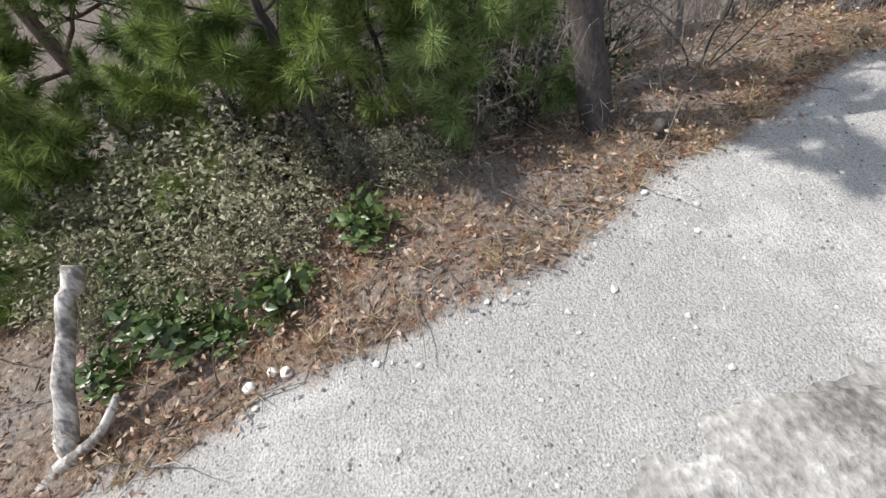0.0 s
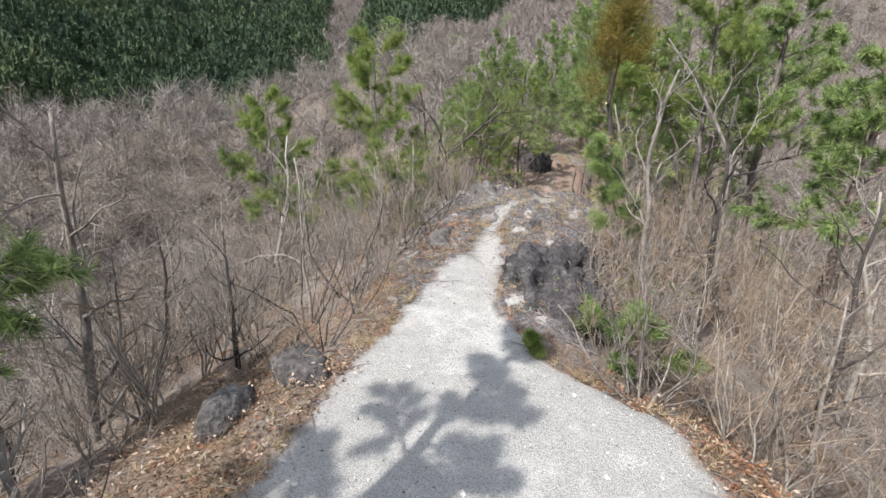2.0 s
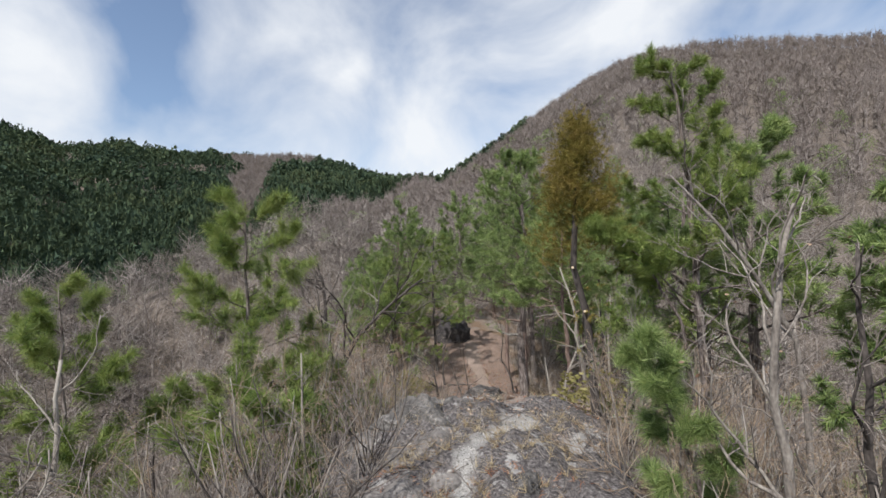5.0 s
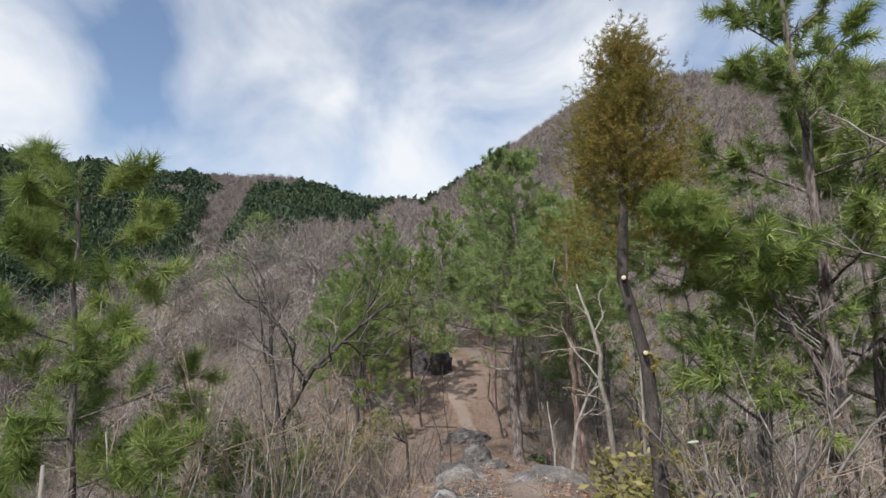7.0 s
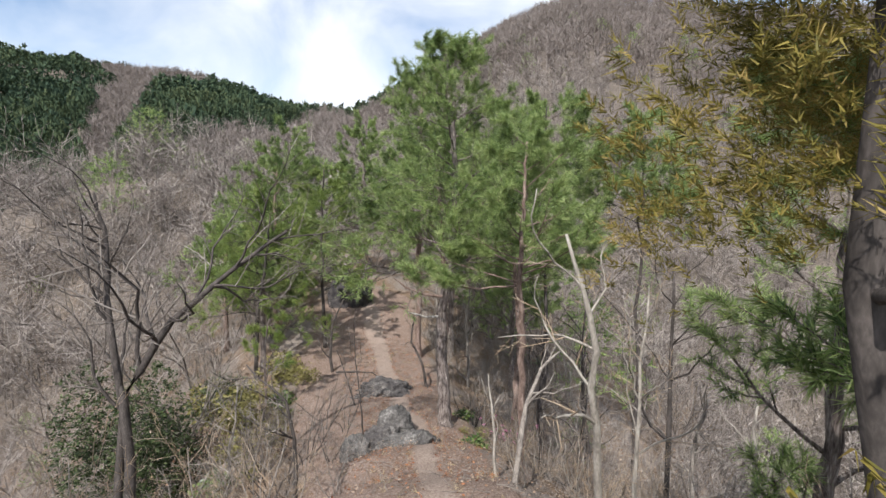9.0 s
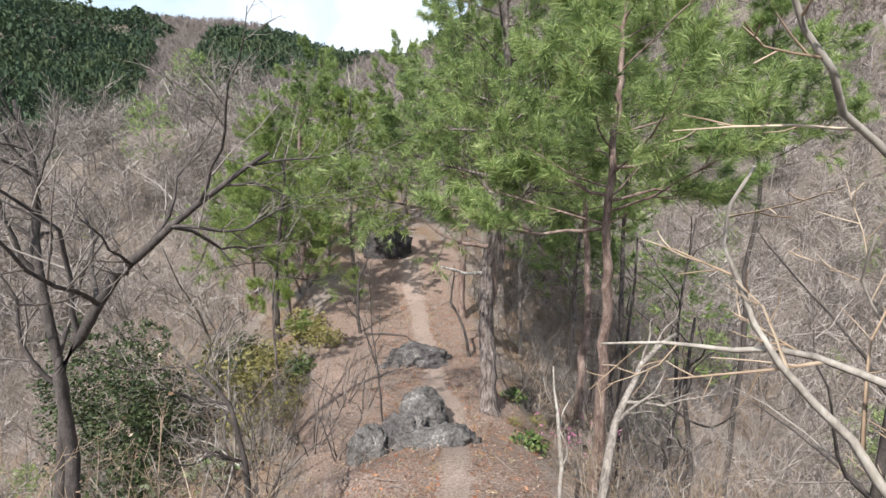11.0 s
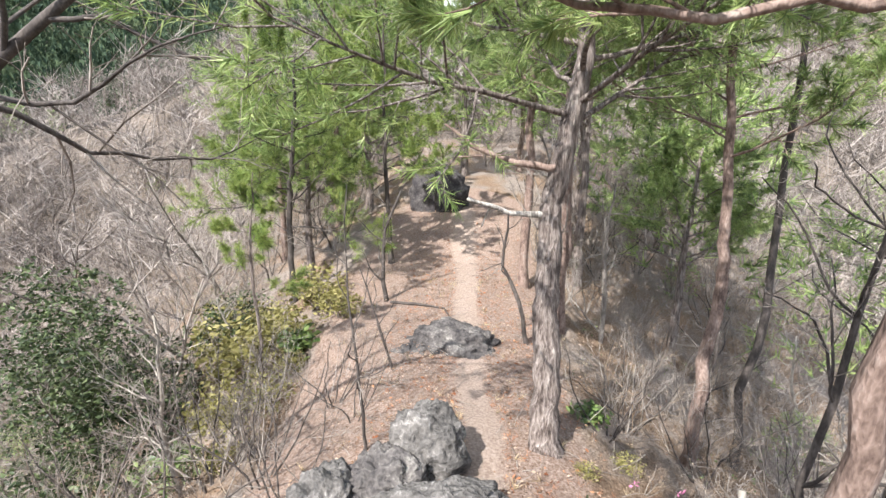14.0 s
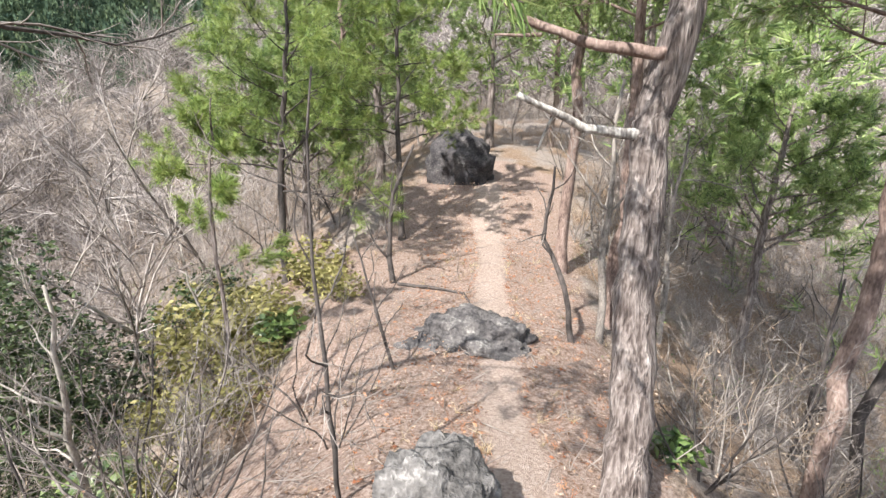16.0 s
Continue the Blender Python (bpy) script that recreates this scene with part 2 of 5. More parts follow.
    l.new(bp.outputs["Normal"], b.inputs["Normal"])
    return m


# blackish rock; for the boulder at the trail's end the ramp also holds its shade
BLACK_AND_SHADED_ROCK = mat("black_and_shaded_rock", [(0.014, 0.014, 0.017), (0.04, 0.037, 0.04), (0.085, 0.078, 0.078), (0.2, 0.19, 0.18)], 5, 30, 0.95, 1.0, 0.05)
BRUSH = mat("brushwood", [(0.09, 0.075, 0.068), (0.23, 0.198, 0.178), (0.43, 0.385, 0.35)], 0.4, 6, 0.95, 0.0, 0.01, island=0.4)
SOIL = soil()


def slab_material():
    """Grey lichened rock with a bare white flank and a faint smear of blue paint."""
    m = mat("slab_rock", [(0.05, 0.047, 0.045), (0.2, 0.188, 0.175), (0.34, 0.325, 0.305), (0.58, 0.565, 0.54)], 3.4, 26, 0.95, 0.9, 0.05)
    n, l = m.node_tree.nodes, m.node_tree.links
    b = n["Principled BSDF"]
    base = b.inputs["Base Color"].links[0].from_socket
    geo = n.new("ShaderNodeNewGeometry")
    for middle, radius, colour, scale in (((0.95, 2.95, 0.1), 0.42, (0.62, 0.6, 0.57), 6), ((0.2, 2.45, 0.2), 0.08, (0.26, 0.36, 0.5), 22)):
        far = n.new("ShaderNodeVectorMath")
        far.operation = "DISTANCE"
        far.inputs[1].default_value = middle
        l.new(geo.outputs["Position"], far.inputs[0])
        t = n.new("ShaderNodeTexNoise")
        t.inputs["Scale"].default_value, t.inputs["Detail"].default_value = scale, 6
        l.new(geo.outputs["Position"], t.inputs["Vector"])
        s = n.new("ShaderNodeMath")
        s.operation = "MULTIPLY_ADD"
        s.inputs[1].default_value = radius * 2.2
        l.new(t.outputs["Fac"], s.inputs[0])
        l.new(far.outputs["Value"], s.inputs[2])
        r = n.new("ShaderNodeMapRange")
        r.inputs["From Min"].default_value, r.inputs["From Max"].default_value = radius * 2.2, radius * 1.9
        r.inputs["To Max"].default_value = 0.85
        l.new(s.outputs[0], r.inputs["Value"])
        x = n.new("ShaderNodeMix")
        x.data_type = "RGBA"
        x.inputs["B"].default_value = (*colour, 1)
        l.new(r.outputs["Result"], x.inputs["Factor"])
        l.new(base, x.inputs["A"])
        base = x.outputs["Result"]
    l.new(base, b.inputs["Base Color"])
    return m


SLAB = slab_material()

# ---- the lie of the land ----
def curve(rows, v):
    """Smooth reading of a table of (key, value)."""
    if v <= rows[0][0]:
        return rows[0][1]
    for (a, p), (b, q) in zip(rows, rows[1:]):
        if v <= b:
            u = (v - a) / (b - a)
            return p + (q - p) * u * u * (3 - 2 * u)
    return rows[-1][1]


CREST = [(-12, -0.6), (-3, -0.1), (0, 0.05), (3, 0.02), (4.8, 0.1), (6, 0.22), (7.6, 0.42), (8.6, 0.6), (9.6, 0.55), (10.6, 0.28), (12, -0.1), (14, -0.75), (16, -1.4), (18, -1.95), (20, -2.2), (22, -2.2), (24, -2.1), (27, -1.35), (31, -0.2), (38, 2.2)]
MIDDLE = [(-3, -0.3), (1.5, -0.6), (4, -1.1), (6, -1.35), (9, -1.2), (12, -0.7), (16, -0.5), (19, -0.55), (22, -0.75), (26, -1.1), (31, -1.5), (40, -2.5)]
LEFT = [(-3, 1.8), (0.5, 1.8), (3.5, 1.6), (5, 1.0), (7, 0.6), (10, 0.7), (13, 0.6), (17, 0.5), (19.5, 0.9), (21.5, 2.3), (24, 2.9), (28, 3.0)]
RIGHT = [(-3, 1.7), (2, 1.6), (4, 1.4), (5, 0.6), (7, 0.5), (10, 0.8), (13, 0.7), (18, 0.85), (21, 0.9), (25, 1.2), (28, 2.0)]
SKYLINE = [(-180, 2), (-120, 7), (-75, 15), (-60, 16), (-47, 13.4), (-44.5, 13.2), (-41.5, 12.2), (-37, 13.4), (-32.5, 12.7), (-27, 12.9), (-22, 13.1), (-19, 12.8), (-14, 11.6), (-9.6, 10.5), (-5.6, 10.1), (-2.9, 9.7), (1.2, 12.2), (4, 13.9), (8, 16.3), (13, 19.0), (18.5, 21.3), (22.5, 21.8), (27, 21.5), (33, 20.4), (42, 18.2), (60, 15), (90, 9), (130, 3), (180, 2)]
SKY_AZ, SKY_EL = [a for a, e in SKYLINE], [e for a, e in SKYLINE]
# a nearer bare shoulder of the hill, as an angle over the eye
SHOULDER = [(-110, -16), (-70, -9), (-47, -3.6), (-40, -2.4), (-34, -0.6), (-30, 1.0), (-25, 3.0), (-18, 4.2), (-10, 3.6), (-4, 1.0), (2, -3.5), (10, -8), (24, -16)]
FAR = [(-180, 500), (-60, 330), (-25, 390), (-6, 330), (0, 300), (10, 250), (30, 230), (60, 250), (120, 400), (180, 500)]
EYE_Z = 2.0


def fbm(x, y, s, o=4):
    return noise.fractal(Vector((x * s, y * s, 3.7)), 0.9, 2.1, o)


def land(x, y):
    """The height of the ground at a place."""
    c, m = curve(CREST, y), curve(MIDDLE, y)
    d = x - m
    w = curve(LEFT, y) if d < 0 else curve(RIGHT, y)
    over = max(0.0, abs(d) - w * 0.8)
    steep = 0.62 if d < 0 else 0.66
    gentle = curve([(22, 0.0), (34, 0.75)], y)
    steep = steep * (1 - gentle) + 0.16 * gentle
    drop = steep * over * over / (over + 0.9) + 0.03 * d * d / (1 + abs(d) * 0.5)
    near = c - drop
    az = math.degrees(math.atan2(x + 1.0, y - 6.0))
    r = math.hypot(x + 1.0, y - 6.0)
    top = math.tan(radians(float(np.interp(az, SKY_AZ, SKY_EL)))) * curve(FAR, az) + EYE_Z
    far = curve(FAR, az)
    floor_z = curve([(-180, -28), (-50, -30), (-12, -10), (-4, -3.5), (4, -3.5), (14, -8), (45, -24), (180, -28)], az)
    u = max(0.0, min(1.0, (r - 26) / (far - 26)))
    hill = floor_z + (top - floor_z) * (u ** 0.9 if u < 1 else 1)
    if r > far:
        hill = top - (r - far) * 0.25
    if -110 < az < 24 and 20 < r < 140:
        brow = EYE_Z + math.tan(radians(curve(SHOULDER, az))) * 48
        v = min(1.0, (r - 20) / 28)
        hill = max(hill, floor_z + (brow - floor_z) * v * v * (3 - 2 * v) - max(0.0, r - 48) * 0.3)
    k = max(0.0, min(1.0, (r - 20) / 22))
    k = k * k * (3 - 2 * k)
    valley = max(near, -30.0)
    z = valley * (1 - k) + hill * k
    if r > 60:
        z += (fbm(x, y, 0.012, 5) * 0.045 + fbm(x + 300, y, 0.05, 3) * 0.006) * (r - 60) * min(1, max(0.15, abs(r - far) / 120))
    if 4.8 < y < 22.5 and abs(x + 1.2) < 3.4:
        # bare rock stands proud in knobs and steps, the trodden line lies lower
        hard = inside(x, y, *ROCKY) * (1 - inside(x, y, *GRAVEL)) * (1 - 0.6 * inside(x, y, *PATH))
        tall = 1.0 if y < 11 else 0.55
        p = Vector((x * 1.3, y * 1.1, 1.3))
        knob = 0.5 - abs(noise.noise(p)) * 1.6 + 0.5 * abs(noise.noise(p * 2.7)) + 0.3 * abs(noise.noise(p * 6.1))
        z += hard * tall * (0.17 * knob + 0.08 * (round(noise.noise(p * 1.9) * 4) / 4))
    rough = min(1.0, over / 0.6)
    z += fbm(x, y, 0.9) * (0.035 + 0.12 * rough) + fbm(x + 9, y, 4.0, 3) * (0.012 + 0.02 * rough)
    return z


def spaced(lo, hi, step, out_lo, out_hi, grow):
    v, s = [lo], step
    while v[-1] < hi:
        v.append(v[-1] + step)
    s = step
    while v[-1] < out_hi:
        s *= grow
        v.append(v[-1] + s)
    s = step
    while v[0] > out_lo:
        s *= grow
        v.insert(0, v[0] - s)
    return v


# the edges, left and right, of each kind of surface along the ridge
GRAVEL = ([(-3, -0.5), (-1.3, -0.85), (-0.4, -1.05), (0.5, -1.2), (1.6, -1.65), (3.2, -2.1), (4.3, -2.1), (5.2, -1.95), (6.3, -1.85), (6.8, -1.62), (7.2, -1.56), (8.2, -1.5), (8.8, -1.1), (9.2, -1.05), (9.21, 9)], [(-3, 1.5), (3, 0.75), (4.2, 0.3), (5.0, -0.75), (5.6, -1.15), (6.5, -1.22), (7.0, -1.3), (7.2, -1.4), (8.2, -1.34), (8.8, -0.72), (9.2, -0.75)], 0.2)
PATH = ([(9.5, 9), (9.6, -1.2), (10.6, -0.95), (12, -0.75), (15, -0.6), (18.4, -0.5), (20, -0.75), (23, -1.1), (26, -1.5), (29, -1.9), (29.1, 9)], [(9.5, -9), (9.6, -0.75), (12, -0.35), (15, -0.25), (18.4, -0.1), (20, -0.35), (23, -0.65), (26, -0.9), (29, -1.4)], 0.3)
REDDISH = ([(10.2, 9), (10.3, -1.6), (13, -1.8), (17, -2.3), (20, -3.0), (24, -3.4), (28, -3.0), (32, 9)], [(10.2, -9), (10.3, 0.2), (13, 0.5), (17, 0.6), (20, 0.7), (24, 0.5), (28, 0.3), (32, -9)], 0.3)
ROCKY = ([(4.9, 9), (5.3, -2.1), (6.6, -2.5), (8, -2.9), (9.5, -2.8), (11, -2.3), (12.0, -1.6), (12.4, 9)], [(4.9, -9), (5.3, -0.2), (7, 0.0), (9.5, 0.0), (11, -0.9), (12.0, -0.9), (12.4, -9)], 0.35)


def inside(x, y, left, right, edge):
    d = min(x - curve(left, y), curve(right, y) - x)
    return max(0.0, min(1.0, 0.5 + d / (2 * edge)))


def ground():
    xs = spaced(-4.5, 3.6, 0.09, -1400, 1400, 1.07)
    ys = spaced(-1.5, 28, 0.1, -1400, 1400, 1.07)
    verts = [(x, y, land(x, y)) for y in ys for x in xs]
    n = len(xs)
    faces = [(j * n + i, j * n + i + 1, (j + 1) * n + i + 1, (j + 1) * n + i) for j in range(len(ys) - 1) for i in range(n - 1)]
    me = bpy.data.meshes.new("ground")
    me.from_pydata(verts, [], faces)
    me.polygons.foreach_set("use_smooth", [True] * len(faces))
    me.materials.append(SOIL)
    masks = {"gravel": GRAVEL, "path": PATH, "red": REDDISH, "rock": ROCKY}
    for name, (left, right, edge) in masks.items():
        a = me.attributes.new(name, "FLOAT", "POINT")
        a.data.foreach_set("value", [inside(x, y, left, right, edge) for x, y, z in verts])
    a = me.attributes.new("far", "FLOAT", "POINT")
    a.data.foreach_set("value", [min(1.0, max(0.0, (math.hypot(x, y - 10) - 22) / 10)) for x, y, z in verts])
    return tagged(new("ground", me), "ridge ground of pale gravel, rock and brown leaf litter", "ground", kind="structure")


ground_sheet = ground()

# ---- mesh tools ----
class Geo:
    """Collects vertices and triangles for one mesh."""

    def __init__(self):
        self.v, self.t, self.n = [], [], 0

    def add(self, v, t):
        v, t = np.asarray(v, float).reshape(-1, 3), np.asarray(t, int).reshape(-1, 3)
        self.v.append(v)
        self.t.append(t + self.n)
        self.n += len(v)

    def tube(self, pts, radii, sides=5, cap=True):
        pts = np.asarray(pts, float)
        k = len(pts)
        d = np.gradient(pts, axis=0)
        d /= np.linalg.norm(d, axis=1, keepdims=True) + 1e-9
        up = np.array((0.31, 0.27, 0.91)) if abs(d[0] @ (0.31, 0.27, 0.91)) < 0.9 else np.array((0.9, -0.3, 0.3))
        a = np.cross(d, up)
        a /= np.linalg.norm(a, axis=1, keepdims=True) + 1e-9
        b = np.cross(d, a)
        ang = np.arange(sides) * 2 * math.pi / sides
        ring = np.cos(ang)[None, :, None] * a[:, None] + np.sin(ang)[None, :, None] * b[:, None]
        v = (pts[:, None] + ring * np.asarray(radii, float).reshape(k, -1)[:, :, None]).reshape(-1, 3)
        i = np.arange(k - 1)[:, None] * sides
        j = np.arange(sides)[None]
        p, q = (i + j).ravel(), (i + (j + 1) % sides).ravel()
        t = np.concatenate([np.stack([p, q, q + sides], 1), np.stack([p, q + sides, p + sides], 1)])
        if cap:
            v = np.concatenate([v, pts[-1:]])
            e = (k - 1) * sides + np.arange(sides)
            t = np.concatenate([t, np.stack([e, np.roll(e, -1), np.full(sides, k * sides)], 1)])
        self.add(v, t)

    def arrays(self):
        return np.concatenate(self.v), np.concatenate(self.t)

    def mesh(self, name, material, smooth=True):
        v, t = self.arrays()
        me = bpy.data.meshes.new(name)
        me.vertices.add(len(v))
        me.vertices.foreach_set("co", v.ravel())
        me.loops.add(t.size)
        me.loops.foreach_set("vertex_index", t.ravel().astype(np.int32))
        me.polygons.add(len(t))
        me.polygons.foreach_set("loop_start", np.arange(0, t.size, 3, dtype=np.int32))
        me.polygons.foreach_set("use_smooth", np.full(len(t), smooth))
        me.update()
        me.validate()
        me.materials.append(material)
        return me


def part(name, geo, material, parent, label="", smooth=True, kind=""):
    ob = new(name, geo.mesh(name, material, smooth))
    ob.parent = parent
    if kind:
        ob["kind"] = kind
    if label:
        ob["label"] = label
    return ob


def unit(v):
    return v / (np.linalg.norm(v) + 1e-9)


def bent(rng, p, d, length, n, wiggle, rise=0.0):
    """A wandering line of n steps."""
    pts, d = [np.array(p, float)], unit(np.array(d, float))
    for i in range(n):
        d = unit(d + rng.normal(0, wiggle, 3) + np.array((0, 0, rise)))
        pts.append(pts[-1] + d * length / n)
    return np.array(pts)


def sprout(rng, geo, pts, r, level, last, spec, tips=None):
    """Branches off the line pts, and off those in turn."""
    length = np.linalg.norm(np.diff(pts, axis=0), axis=1).sum()
    n = spec["kids"][level]
    for i in range(n):
        f = spec["from"] + (1 - spec["from"]) * (i + rng.random() * 0.8) / n
        x = f * (len(pts) - 1)
        j = min(int(x), len(pts) - 2)
        p = pts[j] + (pts[j + 1] - pts[j]) * (x - j)
        d = unit(pts[j + 1] - pts[j])
        side = unit(np.cross(d, rng.normal(0, 1, 3)))
        a = radians(rng.uniform(*spec["angle"]))
        way = d * math.cos(a) + side * math.sin(a)
        way[2] *= spec.get("flat", 1.0)
        ln = length * rng.uniform(*spec["ratio"]) * (1.15 - 0.5 * f)
        rr = max(spec["thin"], r * (1 - 0.6 * f) * spec["taper"])
        kid = bent(rng, p, way, ln, 3 if level < last else 2, spec["wiggle"], spec["rise"])
        geo[min(level, len(geo) - 1)].tube(kid, np.linspace(rr, max(spec["thin"] * 0.6, rr * 0.4), len(kid)), 4 if level == 0 else 3, False)
        if tips is not None:
            tips.append(kid)
        if level < last:
            sprout(rng, geo, kid, rr, level + 1, last, spec, tips)


def needles(rng, geo, p, d, n=26, length=0.1, width=0.0035, back=0.1):
    """A brush of needles round the end of a shoot."""
    d = unit(d)
    side = rng.normal(0, 1, (n, 3))
    side -= (side @ d)[:, None] * d
    side /= np.linalg.norm(side, axis=1, keepdims=True) + 1e-9
    f = rng.random(n)[:, None]
    a = np.radians(rng.uniform(18, 68, n))[:, None]
    base = p - d * back * f + side * 0.003
    way = d * np.cos(a) + side * np.sin(a)
    across = np.cross(way, rng.normal(0, 1, (n, 3)))
    across /= np.linalg.norm(across, axis=1, keepdims=True) + 1e-9
    ln = length * rng.uniform(0.7, 1.1, n)[:, None]
    tip = base + way * ln - np.array((0, 0, 1)) * 0.1 * ln
    v = np.stack([base - across * width / 2, base + across * width / 2, tip], 1).reshape(-1, 3)
    geo.add(v, np.arange(3 * n))


def leaves(rng, geo, p, n, spread, size, flat=0.5):
    """n small folded leaves about a place."""
    c = p + rng.normal(0, 1, (n, 3)) * spread
    d = rng.normal(0, 1, (n, 3))
    d[:, 2] *= flat
    d /= np.linalg.norm(d, axis=1, keepdims=True)
    s = np.cross(d, rng.normal(0, 1, (n, 3)))
    s /= np.linalg.norm(s, axis=1, keepdims=True)
    up = np.cross(d, s)
    ln = size * rng.uniform(0.6, 1.3, n)[:, None]
    v = np.stack([c, c + d * ln * 0.5 + s * ln * 0.24 + up * ln * 0.08, c + d * ln, c + d * ln * 0.5 - s * ln * 0.24 + up * ln * 0.08], 1)
    i = np.arange(n)[:, None] * 4
    geo.add(v.reshape(-1, 3), np.concatenate([i + [0, 1, 2], i + [0, 2, 3]]))


def seat(x, y, sink=0.04):
    return land(x, y) - sink


def shift(x, y, z=None, turn=0.0, size=1.0):
    return pose(x, y, seat(x, y) if z is None else z, 0, 0, turn) @ Matrix.Scale(size, 4)


# ---- kinds of plants ----
def bare_shrub(seed, height, stems, name="bare_shrub", bark=None, twig=None, spread=0.5, lush=1.0, label="", leaf=None, group="bare shrubs on the ridge"):
    """A leafless shrub of several stems with fine twigs."""
    rng = np.random.default_rng(seed)
    thing = new(name)
    spec = dict(kids=[int(4 * lush), int(4 * lush), 2], angle=(25, 60), ratio=(0.35, 0.6), taper=0.55, thin=0.0022, wiggle=0.16, rise=0.07)
    spec["from"] = 0.25
    fine, tips = Geo(), []
    for i in range(stems):
        a = rng.uniform(0, 2 * math.pi)
        d = (math.cos(a) * spread, math.sin(a) * spread, 1)
        ln = height * rng.uniform(0.65, 1.05)
        r = 0.005 + 0.006 * height * rng.uniform(0.6, 1.1)
        pts = bent(rng, (math.cos(a) * 0.06, math.sin(a) * 0.06, -0.05), d, ln, 7, 0.17, 0.1)
        g = Geo()
        g.tube(pts, np.linspace(r, r * 0.3, len(pts)), 5)
        sprout(rng, [fine], pts, r, 0, 2, spec, tips)
        part("stem", g, bark or BARK_GREY, thing)
    part("brushwood", fine, twig or TWIG, thing, kind="stuff")
    if leaf:
        g = Geo()
        for t in tips:
            if rng.random() < leaf[1]:
                leaves(rng, g, t[-1], leaf[2], 0.03, leaf[3])
        part("leaves", g, leaf[0], thing, kind="stuff")
    return tagged(thing, label or "leafless grey-brown shrub with a tangle of fine twigs", "shrub", group)


def bare_tree(seed, line, radius, name="bare_tree", bark=None, twig=None, kids=(7, 6, 4), label="", limb_ratio=(0.3, 0.5), start=0.35, angle=(30, 65), leaf=None):
    """A leafless tree whose trunk runs along line."""
    rng = np.random.default_rng(seed)
    thing = new(name)
    line = np.array(line, float)
    pts = [line[0]]
    for a, b in zip(line, line[1:]):
        for f in (0.34, 0.67, 1.0):
            pts.append(a + (b - a) * f + (rng.normal(0, 0.018, 3) * np.linalg.norm(b - a) if f < 1 else 0))
    pts = np.array(pts)
    g = Geo()
    g.tube(pts, np.linspace(radius, radius * 0.3, len(pts)) * rng.uniform(0.9, 1.1, len(pts)), 8)
    part("trunk", g, bark or BARK_GREY, thing)
    spec = dict(kids=list(kids), angle=angle, ratio=limb_ratio, taper=0.55, thin=0.0028, wiggle=0.17, rise=0.05)
    spec["from"] = start
    fine, tips = Geo(), []
    for i in range(kids[0]):
        limb = Geo()
        one = dict(spec, kids=[1, kids[1], kids[2]])
        one["from"] = start + (1 - start) * i / kids[0]
        f = one["from"]
        cut = pts[int(f * (len(pts) - 1)):]
        if len(cut) < 2:
            cut = pts[-2:]
        long_ = np.linalg.norm(np.diff(pts, axis=0), axis=1).sum()
        d = unit(cut[1] - cut[0])
        side = unit(np.cross(d, rng.normal(0, 1, 3)))
        a = radians(rng.uniform(*angle))
        ln = long_ * rng.uniform(*limb_ratio) * (1.1 - 0.55 * f)
        r = radius * (1 - 0.65 * f) * 0.55
        line_ = bent(rng, cut[0], d * math.cos(a) + side * math.sin(a), ln, 9, 0.2, 0.06)
        limb.tube(line_, np.linspace(r, 0.004, len(line_)), 5)
        part("limb", limb, bark or BARK_GREY, thing)
        sprout(rng, [fine], line_, r, 1, 2, dict(spec, ratio=(0.25, 0.5), **{"from": 0.15}), tips)
    part("brushwood", fine, twig or TWIG, thing, kind="stuff")
    if leaf:
        g = Geo()
        for t in tips:
            if rng.random() < leaf[1]:
                leaves(rng, g, t[-1], leaf[2], 0.03, leaf[3])
        part("leaves", g, leaf[0], thing, kind="stuff")
    return tagged(thing, label or "leafless grey tree with crooked spreading branches", "tree")


